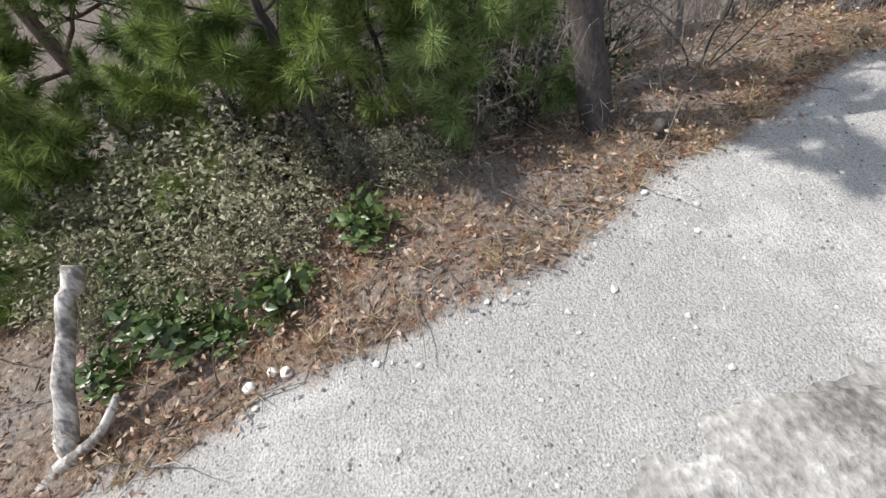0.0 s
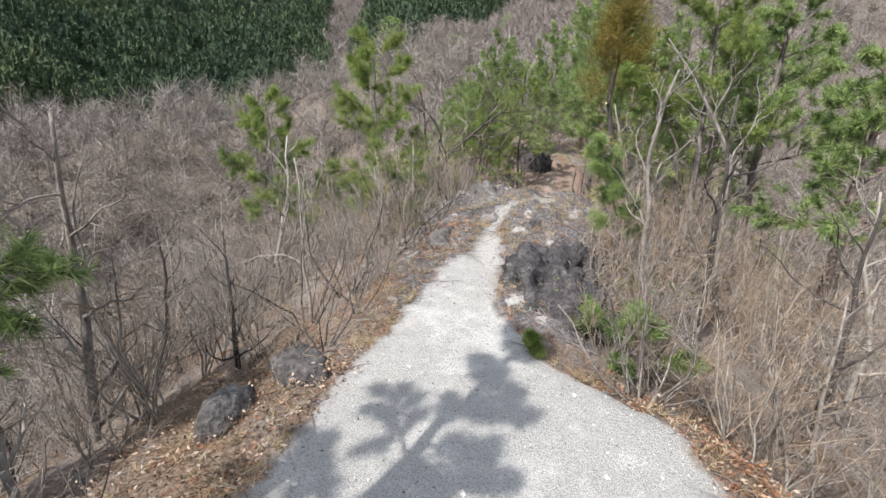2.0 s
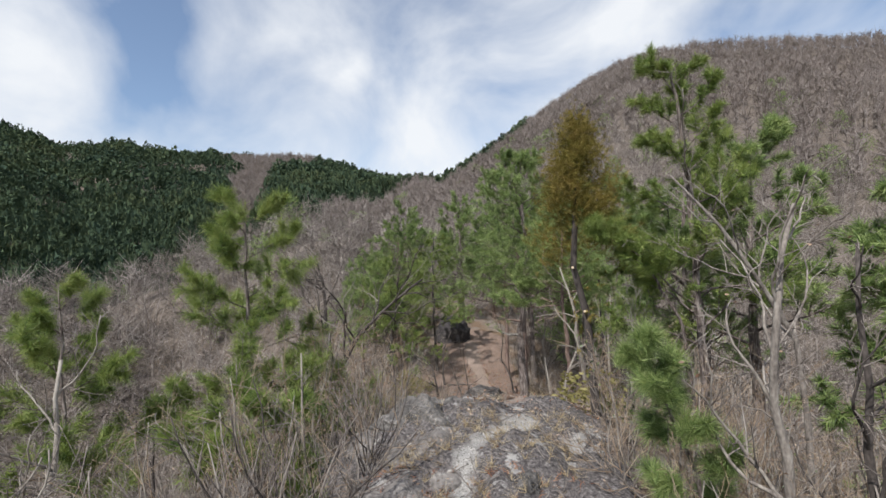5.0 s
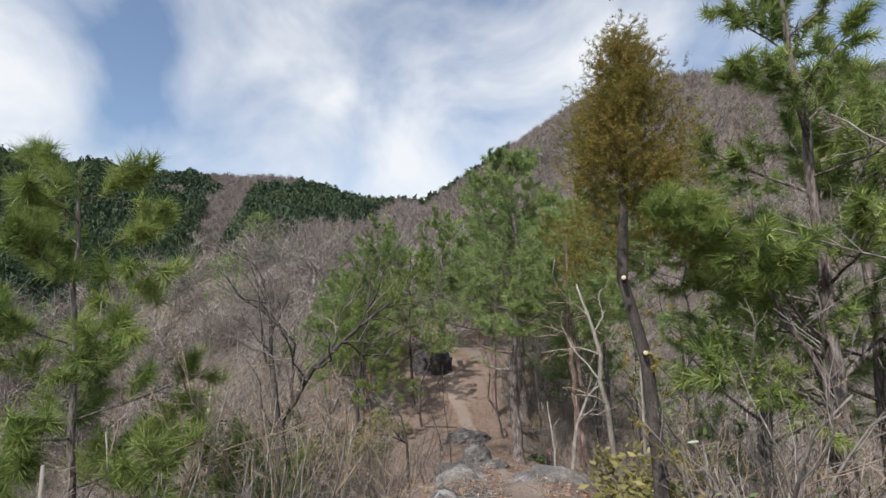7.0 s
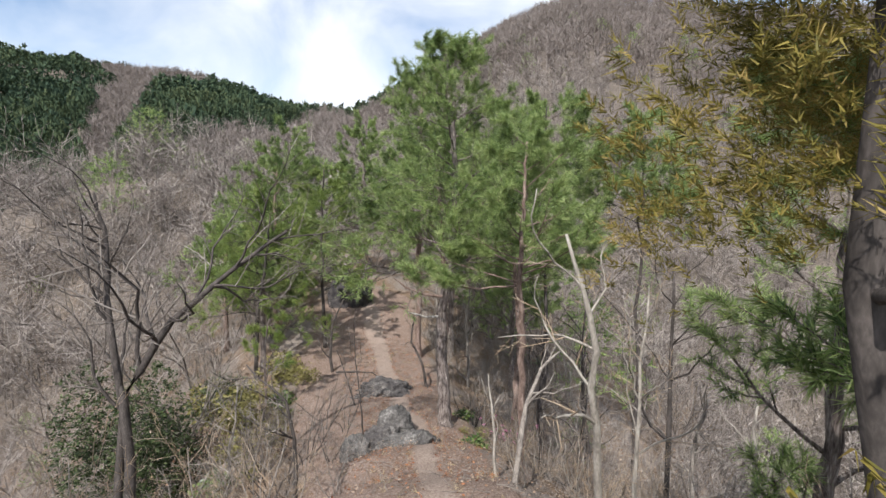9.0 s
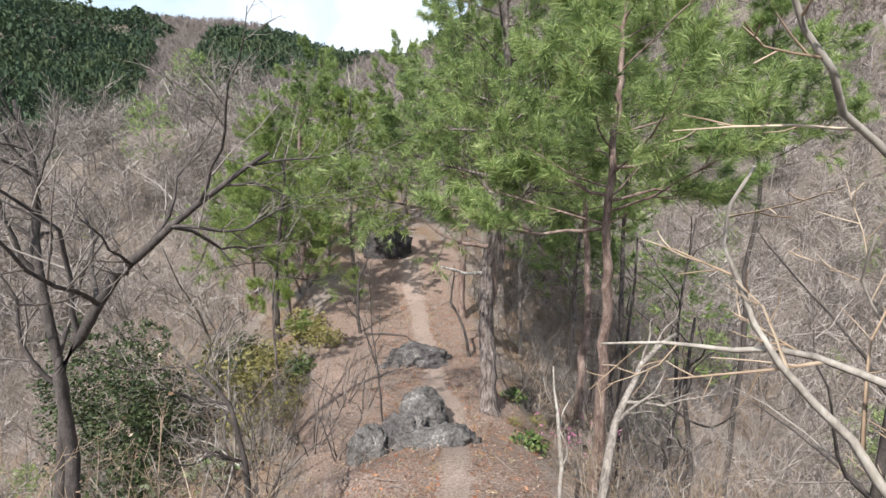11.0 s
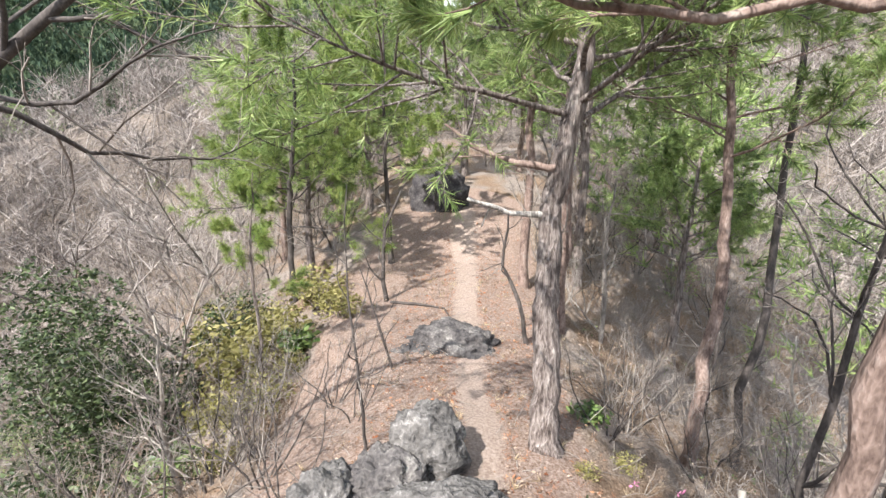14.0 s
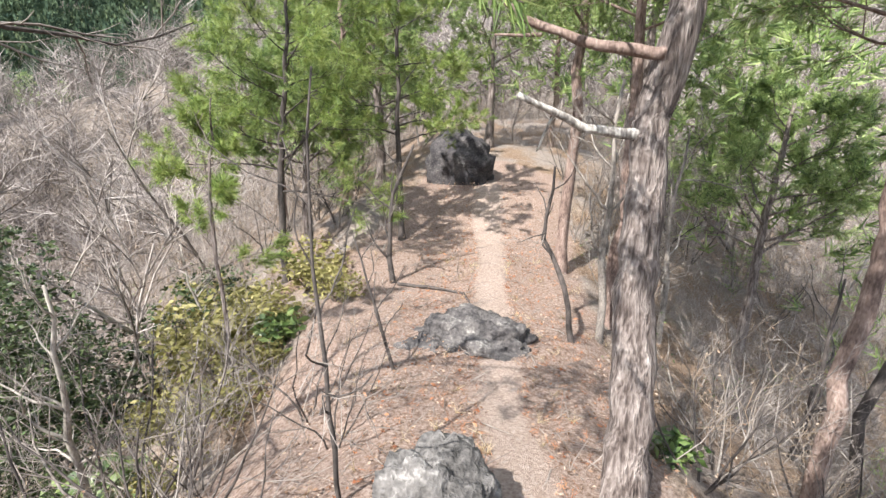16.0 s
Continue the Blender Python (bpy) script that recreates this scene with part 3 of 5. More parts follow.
def pine(seed, line, radius, first, reach, limbs, name="pine_tree", bark=None, leaf=None, tuft=0.11, dense=1.0, lift=0.25, label="", n_needles=28, width=0.007, shape=0.65, arms=()):
    """A pine: trunk along line, limbs from the share first upwards, brushes of needles on every shoot."""
    rng = np.random.default_rng(seed)
    thing = new(name)
    line = np.array(line, float)
    pts = [line[0]]
    for a, b in zip(line, line[1:]):
        for f in (0.125, 0.25, 0.375, 0.5, 0.625, 0.75, 0.875, 1.0):
            pts.append(a + (b - a) * f + (rng.normal(0, 0.008, 3) * np.linalg.norm(b - a) if f < 1 else 0))
    pts = np.array(pts)
    k = len(pts)
    sides = 18 if radius > 0.05 else 8
    ridge = 1 + rng.normal(0, 0.07, (1, sides)) + rng.normal(0, 0.035, (k, sides))
    g = Geo()
    flare = np.ones(k)
    flare[0] = 1.35
    g.tube(pts, (np.linspace(radius, radius * 0.25, k) * flare)[:, None] * ridge, sides)
    part("trunk", g, bark or BARK_PINE, thing)
    green, a = Geo(), rng.uniform(0, 6)
    for arm in arms:
        knots = np.array(arm, float)
        main = np.concatenate([p + (q - p) * np.linspace(0, 1, 4)[:-1, None] for p, q in zip(knots, knots[1:])] + [knots[-1:]])
        main[1:] += rng.normal(0, 0.025, (len(main) - 1, 3))
        r = radius * 0.3
        g = Geo()
        g.tube(main, np.linspace(r, 0.006, len(main)), 6)
        tips = []
        spec = dict(kids=[12, 6], flat=0.35, angle=(25, 60), ratio=(0.22, 0.42), taper=0.5, thin=0.003, wiggle=0.1, rise=0.1)
        spec["from"] = 0.35
        sprout(rng, [g], main, r, 0, 1, spec, tips)
        part("limb", g, bark or BARK_PINE, thing)
        for t in tips + [main]:
            needles(rng, green, t[-1], t[-1] - t[-2], n_needles, tuft, width, tuft * 1.1)
            needles(rng, green, t[-2], t[-1] - t[-2], n_needles // 2, tuft, width, tuft * 1.1)
    for i in range(limbs):
        f = first + (1 - first) * (i + 0.3 * rng.random()) / limbs
        x = f * (k - 1)
        j = min(int(x), k - 2)
        p = pts[j] + (pts[j + 1] - pts[j]) * (x - j)
        a += 2.4 + rng.normal(0, 0.3)
        ln = reach * (1 - shape * (f - first) / (1 - first)) * rng.uniform(0.75, 1.1)
        r = max(0.006, radius * (1 - 0.7 * f) * 0.36)
        main = bent(rng, p, (math.cos(a), math.sin(a), lift + 0.5 * f), ln, 6, 0.12, 0.04)
        g = Geo()
        g.tube(main, np.linspace(r, 0.004, len(main)), 5)
        tips = []
        spec = dict(kids=[max(4, int(8 * dense * ln ** 0.5)), max(3, int(4 * dense))], angle=(28, 60), ratio=(0.3, 0.48), taper=0.5, thin=0.003, wiggle=0.1, rise=0.1)
        spec["from"] = 0.25
        sprout(rng, [g], main, r, 0, 1, spec, tips)
        part("limb", g, bark or BARK_PINE, thing)
        for t in tips + [main]:
            needles(rng, green, t[-1], t[-1] - t[-2], n_needles, tuft, width, tuft * 1.1)
            needles(rng, green, t[-2], t[-1] - t[-2], n_needles // 3, tuft, width, tuft * 1.1)
    needles(rng, green, pts[-1], pts[-1] - pts[-2], n_needles * 2, tuft, width, tuft * 2)
    part("needles", green, leaf or NEEDLE, thing, "long green needles in brushes", kind="stuff")
    return tagged(thing, label or "red pine with scaly grey-brown bark and green needles", "tree")


def boulder(seed, size, name="boulder", material=None, label="", sub=4, rough=0.22, crack=0.08, step=0.12):
    """A weathered rock, its foot below the ground."""
    bm = bmesh.new()
    bmesh.ops.create_icosphere(bm, subdivisions=sub, radius=1.0)
    o = Vector((seed * 3.1, seed * 1.7, seed * 0.9))
    for v in bm.verts:
        c = v.co.copy()
        d = noise.fractal(c * 1.1 + o, 0.8, 2.2, 5) * rough
        d += noise.fractal(c * 4.5 + o, 0.7, 2.2, 4) * 0.07
        d -= crack * max(0.0, 1 - abs(noise.noise(c * 2.3 + o)) * 7)
        d -= crack * 0.25 * max(0.0, 1 - abs(noise.noise(c * 4.4 - o)) * 5)
        d += (round(noise.noise(c * 1.5 + o * 2) * 3) / 3) * step
        c = c * (1 + d)
        v.co = Vector((c.x * size[0], c.y * size[1], c.z * size[2]))
    for f in bm.faces:
        f.smooth = True
    me = bpy.data.meshes.new(name)
    bm.to_mesh(me)
    bm.free()
    me.materials.append(material or ROCK)
    return tagged(new(name, me), label or "weathered grey boulder with pale lichen", "rock")

# ---- rocks of the ridge ----
def put_rock(seed, x, y, z, size, turn=0, tilt=(0, 0), material=None, label="", name="boulder", **more):
    ob = boulder(seed, size, name, material, label, **more)
    ob.matrix_world = pose(x, y, z, tilt[0], tilt[1], turn)
    return ob


slab = put_rock(1, 0.55, 1.35, -0.12, (1.38, 2.35, 0.2), -12, (0, 0), SLAB, "broad flat grey rock slab with pale lichen", "rock_slab", sub=6, rough=0.1, crack=0.02, step=0.03)
put_rock(2, 0.95, 3.0, -0.22, (0.5, 0.4, 0.22), 40, (0, 0), PALE, "pale bare rock beside the gravel", rough=0.2)
put_rock(3, -0.78, 6.35, 0.12, (0.42, 0.72, 0.5), 10, (0, 0), BLACK_AND_SHADED_ROCK, "dark craggy boulder at the trail edge", sub=5, rough=0.42, crack=0.12)
put_rock(4, -0.42, 5.95, -0.02, (0.42, 0.5, 0.42), 60, (0, 0), BLACK_AND_SHADED_ROCK, "dark craggy boulder at the trail edge", sub=5, rough=0.42, crack=0.12)
put_rock(5, -1.62, 8.7, 0.3, (0.4, 0.5, 0.36), 0, (0, 0), ROCK, "grey rock outcrop with white patches", rough=0.3)
put_rock(6, -2.1, 8.9, 0.15, (0.5, 0.7, 0.45), 30, (0, 0), ROCK, "grey rock outcrop with white patches", rough=0.3)
put_rock(7, -1.28, 8.1, 0.42, (0.2, 0.22, 0.13), 0, (0, 0), ROCK, "white lichened stone on the outcrop", rough=0.25, sub=3)
put_rock(8, -1.1, 9.95, 0.25, (0.3, 0.3, 0.26), 20, (0, 0), DARKROCK, "dark rock by the trail", rough=0.3)
put_rock(9, -1.6, 9.6, 0.36, (0.4, 0.45, 0.3), 80, (0, 0), ROCK, "grey rock outcrop with white patches", rough=0.3)
put_rock(10, -2.72, 3.75, -0.08, (0.16, 0.3, 0.2), 15, (0, 0), DARKROCK, "dark rough rock at the bank edge", rough=0.34, sub=3)
put_rock(11, -2.5, 4.35, -0.05, (0.2, 0.35, 0.18), 50, (0, 0), DARKROCK, "dark rough rock at the bank edge", rough=0.34, sub=3)
put_rock(12, -0.76, 18.05, -1.82, (0.34, 0.34, 0.4), 0, (0, 0), MIDROCK, "rounded grey boulder with pale lichen cap", sub=5, rough=0.3, crack=0.1)
put_rock(13, -1.08, 17.7, -1.96, (0.36, 0.34, 0.34), 40, (0, 0), DARKROCK, "dark grey boulder in the red earth", sub=5, rough=0.32, crack=0.13)
put_rock(14, -0.55, 17.25, -1.8, (0.52, 0.36, 0.26), 10, (0, 0), MIDROCK, "flat-topped grey boulder in the trail", sub=5, rough=0.26, crack=0.1)
put_rock(15, -1.4, 17.35, -1.98, (0.32, 0.4, 0.34), 10, (0, 0), MIDROCK, "grey boulder on the bank", sub=5, rough=0.32, crack=0.13)
put_rock(19, -0.42, 17.75, -1.98, (0.12, 0.14, 0.14), 10, (0, 0), DARKROCK, "small dark stone between boulders", rough=0.26, sub=3)
put_rock(16, -0.85, 21.0, -2.34, (0.7, 0.5, 0.36), -8, (0, 0), DARKROCK, "worn grey outcrop across the trail", sub=5, rough=0.36, crack=0.14)
put_rock(20, -1.3, 20.8, -2.45, (0.35, 0.4, 0.32), -8, (0, 0), DARKROCK, "worn grey outcrop across the trail", sub=5, rough=0.34, crack=0.13)
# the shade on this boulder is put into its near-black colour
put_rock(21, -2.05, 27.7, -1.05, (0.85, 0.6, 0.95), 0, (0, 0), BLACK_AND_SHADED_ROCK, "tall blackish boulder at the end of the trail, shade put into its colour", rough=0.32)
put_rock(25, -2.0, 7.9, 0.15, (0.38, 0.75, 0.4), 5, (0, 0), ROCK, "grey rock outcrop with white patches", rough=0.3)
put_rock(26, -1.68, 8.2, 0.34, (0.28, 0.4, 0.22), 25, (0, 0), ROCK, "grey rock outcrop with white patches", rough=0.3)
put_rock(27, -0.75, 8.6, 0.2, (0.3, 0.5, 0.26), 0, (0, 0), ROCK, "grey rock outcrop beside the path", rough=0.3)
put_rock(31, -1.95, 7.2, 0.18, (0.3, 0.5, 0.28), 20, (0, 0), MIDROCK, "grey rock rib on the hump's flank", sub=5, rough=0.4, crack=0.14)
put_rock(32, -1.05, 7.75, 0.32, (0.24, 0.45, 0.22), -10, (0, 0), MIDROCK, "grey rock rib beside the path", sub=5, rough=0.4, crack=0.14)
put_rock(33, -1.85, 9.3, 0.42, (0.5, 0.5, 0.34), 30, (0, 0), MIDROCK, "grey rock rib on the hump's top", sub=5, rough=0.4, crack=0.14)
put_rock(28, -1.32, 7.35, 0.26, (0.14, 0.2, 0.14), 0, (0, 0), DARKROCK, "dark stone in the path", rough=0.3, sub=3)
put_rock(29, -0.5, 6.95, 0.1, (0.4, 0.5, 0.38), 0, (0, 0), BLACK_AND_SHADED_ROCK, "dark craggy boulder at the trail edge", sub=5, rough=0.42, crack=0.12)
put_rock(23, -0.1, 12.6, -0.42, (0.5, 0.6, 0.28), 0, (0, 0), ROCK, "grey rock step in the trail", rough=0.22)
put_rock(24, -1.2, 12.9, -0.5, (0.4, 0.5, 0.3), 0, (0, 0), ROCK, "grey rock step in the trail", rough=0.22)


# ---- pines ----
def at(x, y, *points):
    """A trunk's line: its foot on the ground at x, y, then places given in the world."""
    return [(x, y, seat(x, y, 0.08))] + list(points)


# dark brown trunks on the bank; the darker bark colour also stands in for shade
pine(1, at(-2.1, 1.32, (-2.3, 1.22, 0.8), (-2.42, 1.35, 1.7), (-2.65, 1.85, 4.2)), 0.1, 0.52, 1.05, 20, bark=BARK_DARK, label="dark-barked pine at the gravel's edge, shade put into its bark, with green needles", n_needles=50, tuft=0.14, dense=1.1)
pine(2, at(-2.55, -0.25, (-2.75, -0.35, 0.5), (-2.8, -0.4, 1.3)), 0.05, 0.4, 0.9, 11, label="small pine with dense bright green needles", bark=BARK_DARK, n_needles=56, tuft=0.14, width=0.005, leaf=NEEDLE_YOUNG)
pine(3, at(-2.5, -1.9, (-2.6, -1.9, 0.1), (-2.6, -1.9, 0.8)), 0.035, 0.15, 0.8, 11, label="small pine with dense bright green needles", bark=BARK_DARK, n_needles=56, tuft=0.14, width=0.005, leaf=NEEDLE_YOUNG)
pine(4, at(-3.3, 0.6, (-3.3, 0.6, 0.8), (-3.4, 0.6, 2.0)), 0.05, 0.2, 1.0, 13, label="dark-stemmed young pine below the bank, shade put into its bark", bark=BARK_DARK, n_needles=54, tuft=0.13)
pine(40, at(-3.6, -1.2, (-3.6, -1.2, 0.4), (-3.6, -1.2, 1.5)), 0.05, 0.15, 1.1, 13, label="dark-stemmed young pine below the bank, shade put into its bark", bark=BARK_DARK, n_needles=54, tuft=0.13)
# seedlings at the right edge of the gravel
pine(5, at(0.25, 5.35, (0.15, 5.3, 0.2), (0.1, 5.3, 0.42)), 0.014, 0.1, 0.42, 6, name="pine_sapling", label="low pine sapling with bright green needles", n_needles=40, leaf=NEEDLE, tuft=0.14)
pine(6, at(-0.25, 5.6, (-0.3, 5.55, 0.35)), 0.01, 0.1, 0.25, 4, name="pine_sapling", label="low pine sapling with bright green needles", n_needles=40, leaf=NEEDLE, tuft=0.12)
pine(7, at(-0.72, 4.95, (-0.75, 4.92, 0.3)), 0.007, 0.3, 0.1, 3, name="pine_sapling", label="tiny yellow-green pine seedling", n_needles=30, leaf=NEEDLE_YOUNG, tuft=0.09)
# young pines on the slope
YOUNG = "slender young pine with pale yellow-green needles"
pine(8, at(-5.6, 9.2, (-5.9, 9.4, 0.2), (-6.1, 9.5, 2.1)), 0.04, 0.35, 1.1, 17, label=YOUNG, leaf=NEEDLE_YOUNG, tuft=0.15, lift=0.05, n_needles=44, width=0.006)
pine(9, at(-4.2, 10.3, (-4.25, 10.4, 0.6), (-4.3, 10.4, 3.1)), 0.05, 0.25, 1.5, 24, label=YOUNG, leaf=NEEDLE_YOUNG, tuft=0.16, lift=0.02, n_needles=44, width=0.006)
pine(10, at(-3.3, 8.5, (-3.4, 8.6, 0.3), (-3.3, 8.6, 0.95)), 0.025, 0.3, 1.0, 12, label=YOUNG, leaf=NEEDLE_YOUNG, tuft=0.16, lift=0.02, n_needles=48, width=0.006)
# pines beside the hump
pine(11, at(1.5, 10.2, (1.5, 10.2, 1.4), (1.45, 10.2, 3.0), (1.3, 10.2, 4.6)), 0.06, 0.25, 1.35, 26, label="bushy pine with long yellow-green needles", n_needles=36, dense=1.2, leaf=NEEDLE_YOUNG)
pine(12, at(2.0, 10.8, (1.8, 10.8, 1.6), (1.1, 10.9, 2.4), (0.4, 11.0, 2.8)), 0.04, 0.5, 0.6, 16, label="bushy young pine with long green needles", n_needles=34, tuft=0.13)
pine(13, at(0.3, 7.35, (0.0, 7.3, 0.9), (-0.32, 7.25, 1.65)), 0.02, 0.3, 0.42, 10, label="young pine beside the trail", n_needles=60, width=0.004, tuft=0.14, leaf=NEEDLE)
pine(14, at(2.2, 12.2, (2.3, 12.3, 1.2), (2.3, 12.3, 3.2)), 0.08, 0.25, 1.4, 16, label="bushy pine with long green needles")
# the dip
pine(15, at(0.27, 18.5, (0.22, 18.75, -0.9), (0.22, 18.94, 0.16), (0.4, 19.0, 1.1), (0.55, 19.2, 2.6), (0.45, 19.4, 4.4), (0.35, 19.5, 5.7)), 0.13, 0.46, 2.7, 36, dense=1.4, width=0.009, label="grey-barked pine beside the trail with bare lower limbs", tuft=0.13, lift=0.0, n_needles=28, shape=0.75)
pine(16, at(1.15, 16.3, (1.08, 16.1, 0.3), (0.95, 15.95, 1.2), (1.0, 16.0, 2.4), (1.1, 16.2, 3.3)), 0.06, 0.5, 1.6, 20, dense=1.2, width=0.007, bark=BARK_RED, label="red-barked pine on the steep slope", tuft=0.13, lift=0.0, n_needles=34, arms=[[(0.97, 15.97, 1.2), (0.35, 15.95, 1.15), (-0.1, 16.0, 1.22), (-0.55, 16.25, 1.38)], [(0.96, 15.96, 1.5), (0.5, 16.1, 1.65), (0.1, 16.2, 1.75)], [(0.97, 15.97, 1.45), (1.5, 16.0, 1.55), (2.3, 16.1, 1.6)], [(1.0, 16.0, 1.75), (1.5, 15.8, 1.9), (1.9, 15.8, 2.0)]])
pine(17, at(2.15, 20.0, (2.3, 20.15, -1.0), (2.2, 20.1, 0.2), (2.0, 20.1, 1.9), (2.2, 20.3, 4.4)), 0.075, 0.55, 1.9, 22, dense=1.2, width=0.009, bark=BARK_RED, label="red-barked pine leaning over the slope", tuft=0.12, lift=0.0)
pine(18, at(0.75, 22.2, (0.75, 22.2, 0.4), (0.5, 22.3, 4.0)), 0.09, 0.6, 1.8, 20, dense=1.2, width=0.01, bark=BARK_RED, label="red-barked pine past the dip", lift=0.05)
pine(19, at(-2.7, 24.6, (-2.8, 24.6, 0.2), (-2.7, 24.6, 3.6)), 0.06, 0.4, 1.9, 22, dense=1.2, width=0.01, bark=BARK_DARK, label="spreading pine over the dip", leaf=NEEDLE_YOUNG, lift=-0.05)
pine(25, at(3.3, 21.2, (3.3, 21.2, 1.0), (3.2, 21.2, 5.0)), 0.06, 0.62, 2.3, 24, dense=1.2, width=0.011, bark=BARK_DARK, label="spreading pine rising from the steep slope", tuft=0.14, lift=0.0)
pine(26, at(5.6, 20.6, (5.6, 20.6, 0.6), (5.5, 20.6, 4.6)), 0.06, 0.64, 2.1, 22, dense=1.2, width=0.011, bark=BARK_DARK, label="spreading pine rising from the steep slope", tuft=0.14, lift=0.0)
pine(20, at(-1.6, 30.0, (-1.6, 30, 2.5), (-1.6, 30, 5.6)), 0.12, 0.35, 2.4, 26, dense=1.2, width=0.012, label="spreading pine on the far bank", tuft=0.13)
pine(21, at(-4.2, 28.0, (-4.2, 28, 2.0), (-4.2, 28, 5.0)), 0.12, 0.2, 2.3, 26, dense=1.2, width=0.012, label="spreading pine on the far bank", tuft=0.13)
pine(22, at(1.6, 27.0, (1.6, 27, 2.0), (1.6, 27, 5.2)), 0.12, 0.5, 2.3, 26, dense=1.2, width=0.012, label="spreading pine on the far bank", tuft=0.13)
pine(23, at(-3.7, 20.6, (-3.6, 20.4, -0.8), (-3.4, 20.3, 0.3)), 0.03, 0.35, 0.7, 10, label="low pine on the bank", leaf=NEEDLE_YOUNG, tuft=0.12)
pine(24, at(-4.6, 23.6, (-4.5, 23.5, -0.8), (-4.2, 23.3, 0.8), (-4.0, 23.2, 2.2)), 0.07, 0.28, 2.2, 24, bark=BARK_DARK, label="low spreading pine with bright needles on the bank", leaf=NEEDLE_YOUNG, tuft=0.14, width=0.008, lift=-0.05, dense=1.2, shape=0.5)


# ---- cypress beside the hump ----
def cypress(x, y):
    rng = np.random.default_rng(77)
    thing = new("cypress_tree")
    g = Geo()
    pts = np.array(at(x, y, (0.16, 10.2, 0.8), (0.12, 10.2, 1.5), (-0.02, 10.2, 2.1), (0.08, 10.25, 3.2), (0.12, 10.25, 4.0)))
    g.tube(pts, [0.06, 0.052, 0.046, 0.04, 0.03, 0.01], 9)
    part("trunk", g, BARK_DARK, thing)
    for p, d in (((0.1, 10.18, 1.55), (-0.3, -1, 0.1)), ((-0.02, 10.16, 2.08), (-0.4, -1, 0.2))):
        s, c = Geo(), Geo()
        p, d = np.array(p), unit(np.array(d))
        s.tube([p, p + d * 0.1], [0.02, 0.018], 8, False)
        stub = part("stub", s, BARK_DARK, thing, "sawn-off branch stub")
        c.tube([p + d * 0.098, p + d * 0.104], [0.017, 0.017], 8)
        part("cut_face", c, CUTWOOD, stub, "pale sawn wood")
    green = Geo()
    for i in range(90):
        f = rng.random() ** 0.85
        z = 2.2 + 1.75 * f
        r = (0.5 * (1 - f) ** 0.6 + 0.03) * rng.uniform(0.4, 1.25)
        a = rng.uniform(0, 6.28)
        q = np.array((0.12 + r * math.cos(a), 10.25 + r * math.sin(a), z))
        for k in range(64):
            p = q + rng.normal(0, 0.075, 3) * (1, 1, 1.3)
            needles(rng, green, p + rng.normal(0, 0.05, 3), np.array((math.cos(a), math.sin(a), 0.7)) + rng.normal(0, 0.4, 3), 20, 0.038, 0.0045, 0.07)
    for i in range(24):
        f = rng.random()
        p = np.array((0.12, 10.2, 0.5 + 1.4 * f)) + rng.normal(0, 0.12, 3)
        needles(rng, green, p, rng.normal(0, 1, 3), 14, 0.06, 0.013, 0.1)
    part("foliage", green, SPRAY, thing, "yellow-brown green scaly sprays", kind="stuff")
    return tagged(thing, "bushy cypress with yellow-green sprays and sawn stubs", "tree")


cypress(0.18, 10.2)


# ---- bare trees with places of their own ----
bare_tree(31, at(0.35, 6.9, (0.3, 6.8, 0.8), (0.2, 6.7, 1.6), (0.35, 6.7, 2.4)), 0.035, label="leafless grey tree with crooked branches by the boulders", leaf=(LEAF_DEAD, 0.05, 2, 0.03))
bare_tree(32, at(1.15, 7.3, (1.1, 7.3, 0.9), (1.05, 7.2, 2.2)), 0.04, bark=BARK_DARK, label="dark upright leafless tree on the steep slope")
bare_tree(33, at(1.6, 8.6, (1.5, 8.5, 1.4), (1.0, 8.4, 2.2), (0.5, 8.5, 2.9)), 0.03, label="leafless tree leaning out over the trail", twig=TWIG, leaf=(LEAF_DEAD, 0.1, 2, 0.025))
bare_tree(34, at(-4.6, 16.4, (-4.9, 16.9, -0.6), (-4.3, 17.2, 0.5), (-3.4, 17.4, 1.3), (-2.6, 17.6, 1.9)), 0.085, bark=BARK_DARK, kids=(11, 9, 6), label="leaning leafless tree with long dark branches", start=0.3, limb_ratio=(0.35, 0.6))
bare_tree(35, at(-4.7, 16.4, (-5.2, 17.2, 0.5), (-5.4, 17.6, 1.6), (-5.6, 17.7, 2.5)), 0.07, bark=BARK_DARK, kids=(11, 9, 6), label="leaning leafless tree with long dark branches", start=0.3)
bare_tree(36, at(-2.05, 15.0, (-2.1, 15.05, -0.5), (-2.2, 15.1, -0.05), (-2.7, 15.3, 0.35)), 0.03, bark=BARK_DARK, label="dark crooked leafless stem on the bank")
bare_tree(37, at(0.75, 12.9, (0.6, 12.7, 0.6), (0.46, 12.6, 1.5), (0.3, 12.7, 2.1)), 0.04, bark=BARK_WHITE, twig=TWIG_TAN, label="pale-barked leafless tree with forked stem", kids=(5, 4, 4))
bare_tree(38, at(1.1, 13.1, (1.2, 13.1, 0.6), (1.3, 13.2, 1.6)), 0.025, bark=BARK_WHITE, twig=TWIG_TAN, label="pale-barked leafless tree with forked stem")
bare_tree(39, at(0.62, 14.9, (0.85, 15.2, -0.3), (1.1, 15.35, 0.15), (1.45, 15.5, 0.35)), 0.042, bark=BARK_GREY, twig=TWIG, label="pale leaning leafless tree with broken branches", kids=(5, 4, 4))
bare_tree(41, at(0.5, 15.3, (0.45, 15.4, -0.5), (0.43, 15.6, 0.02)), 0.025, bark=BARK_WHITE, twig=TWIG_TAN, label="broken pale stem on the slope", kids=(3, 3, 2))
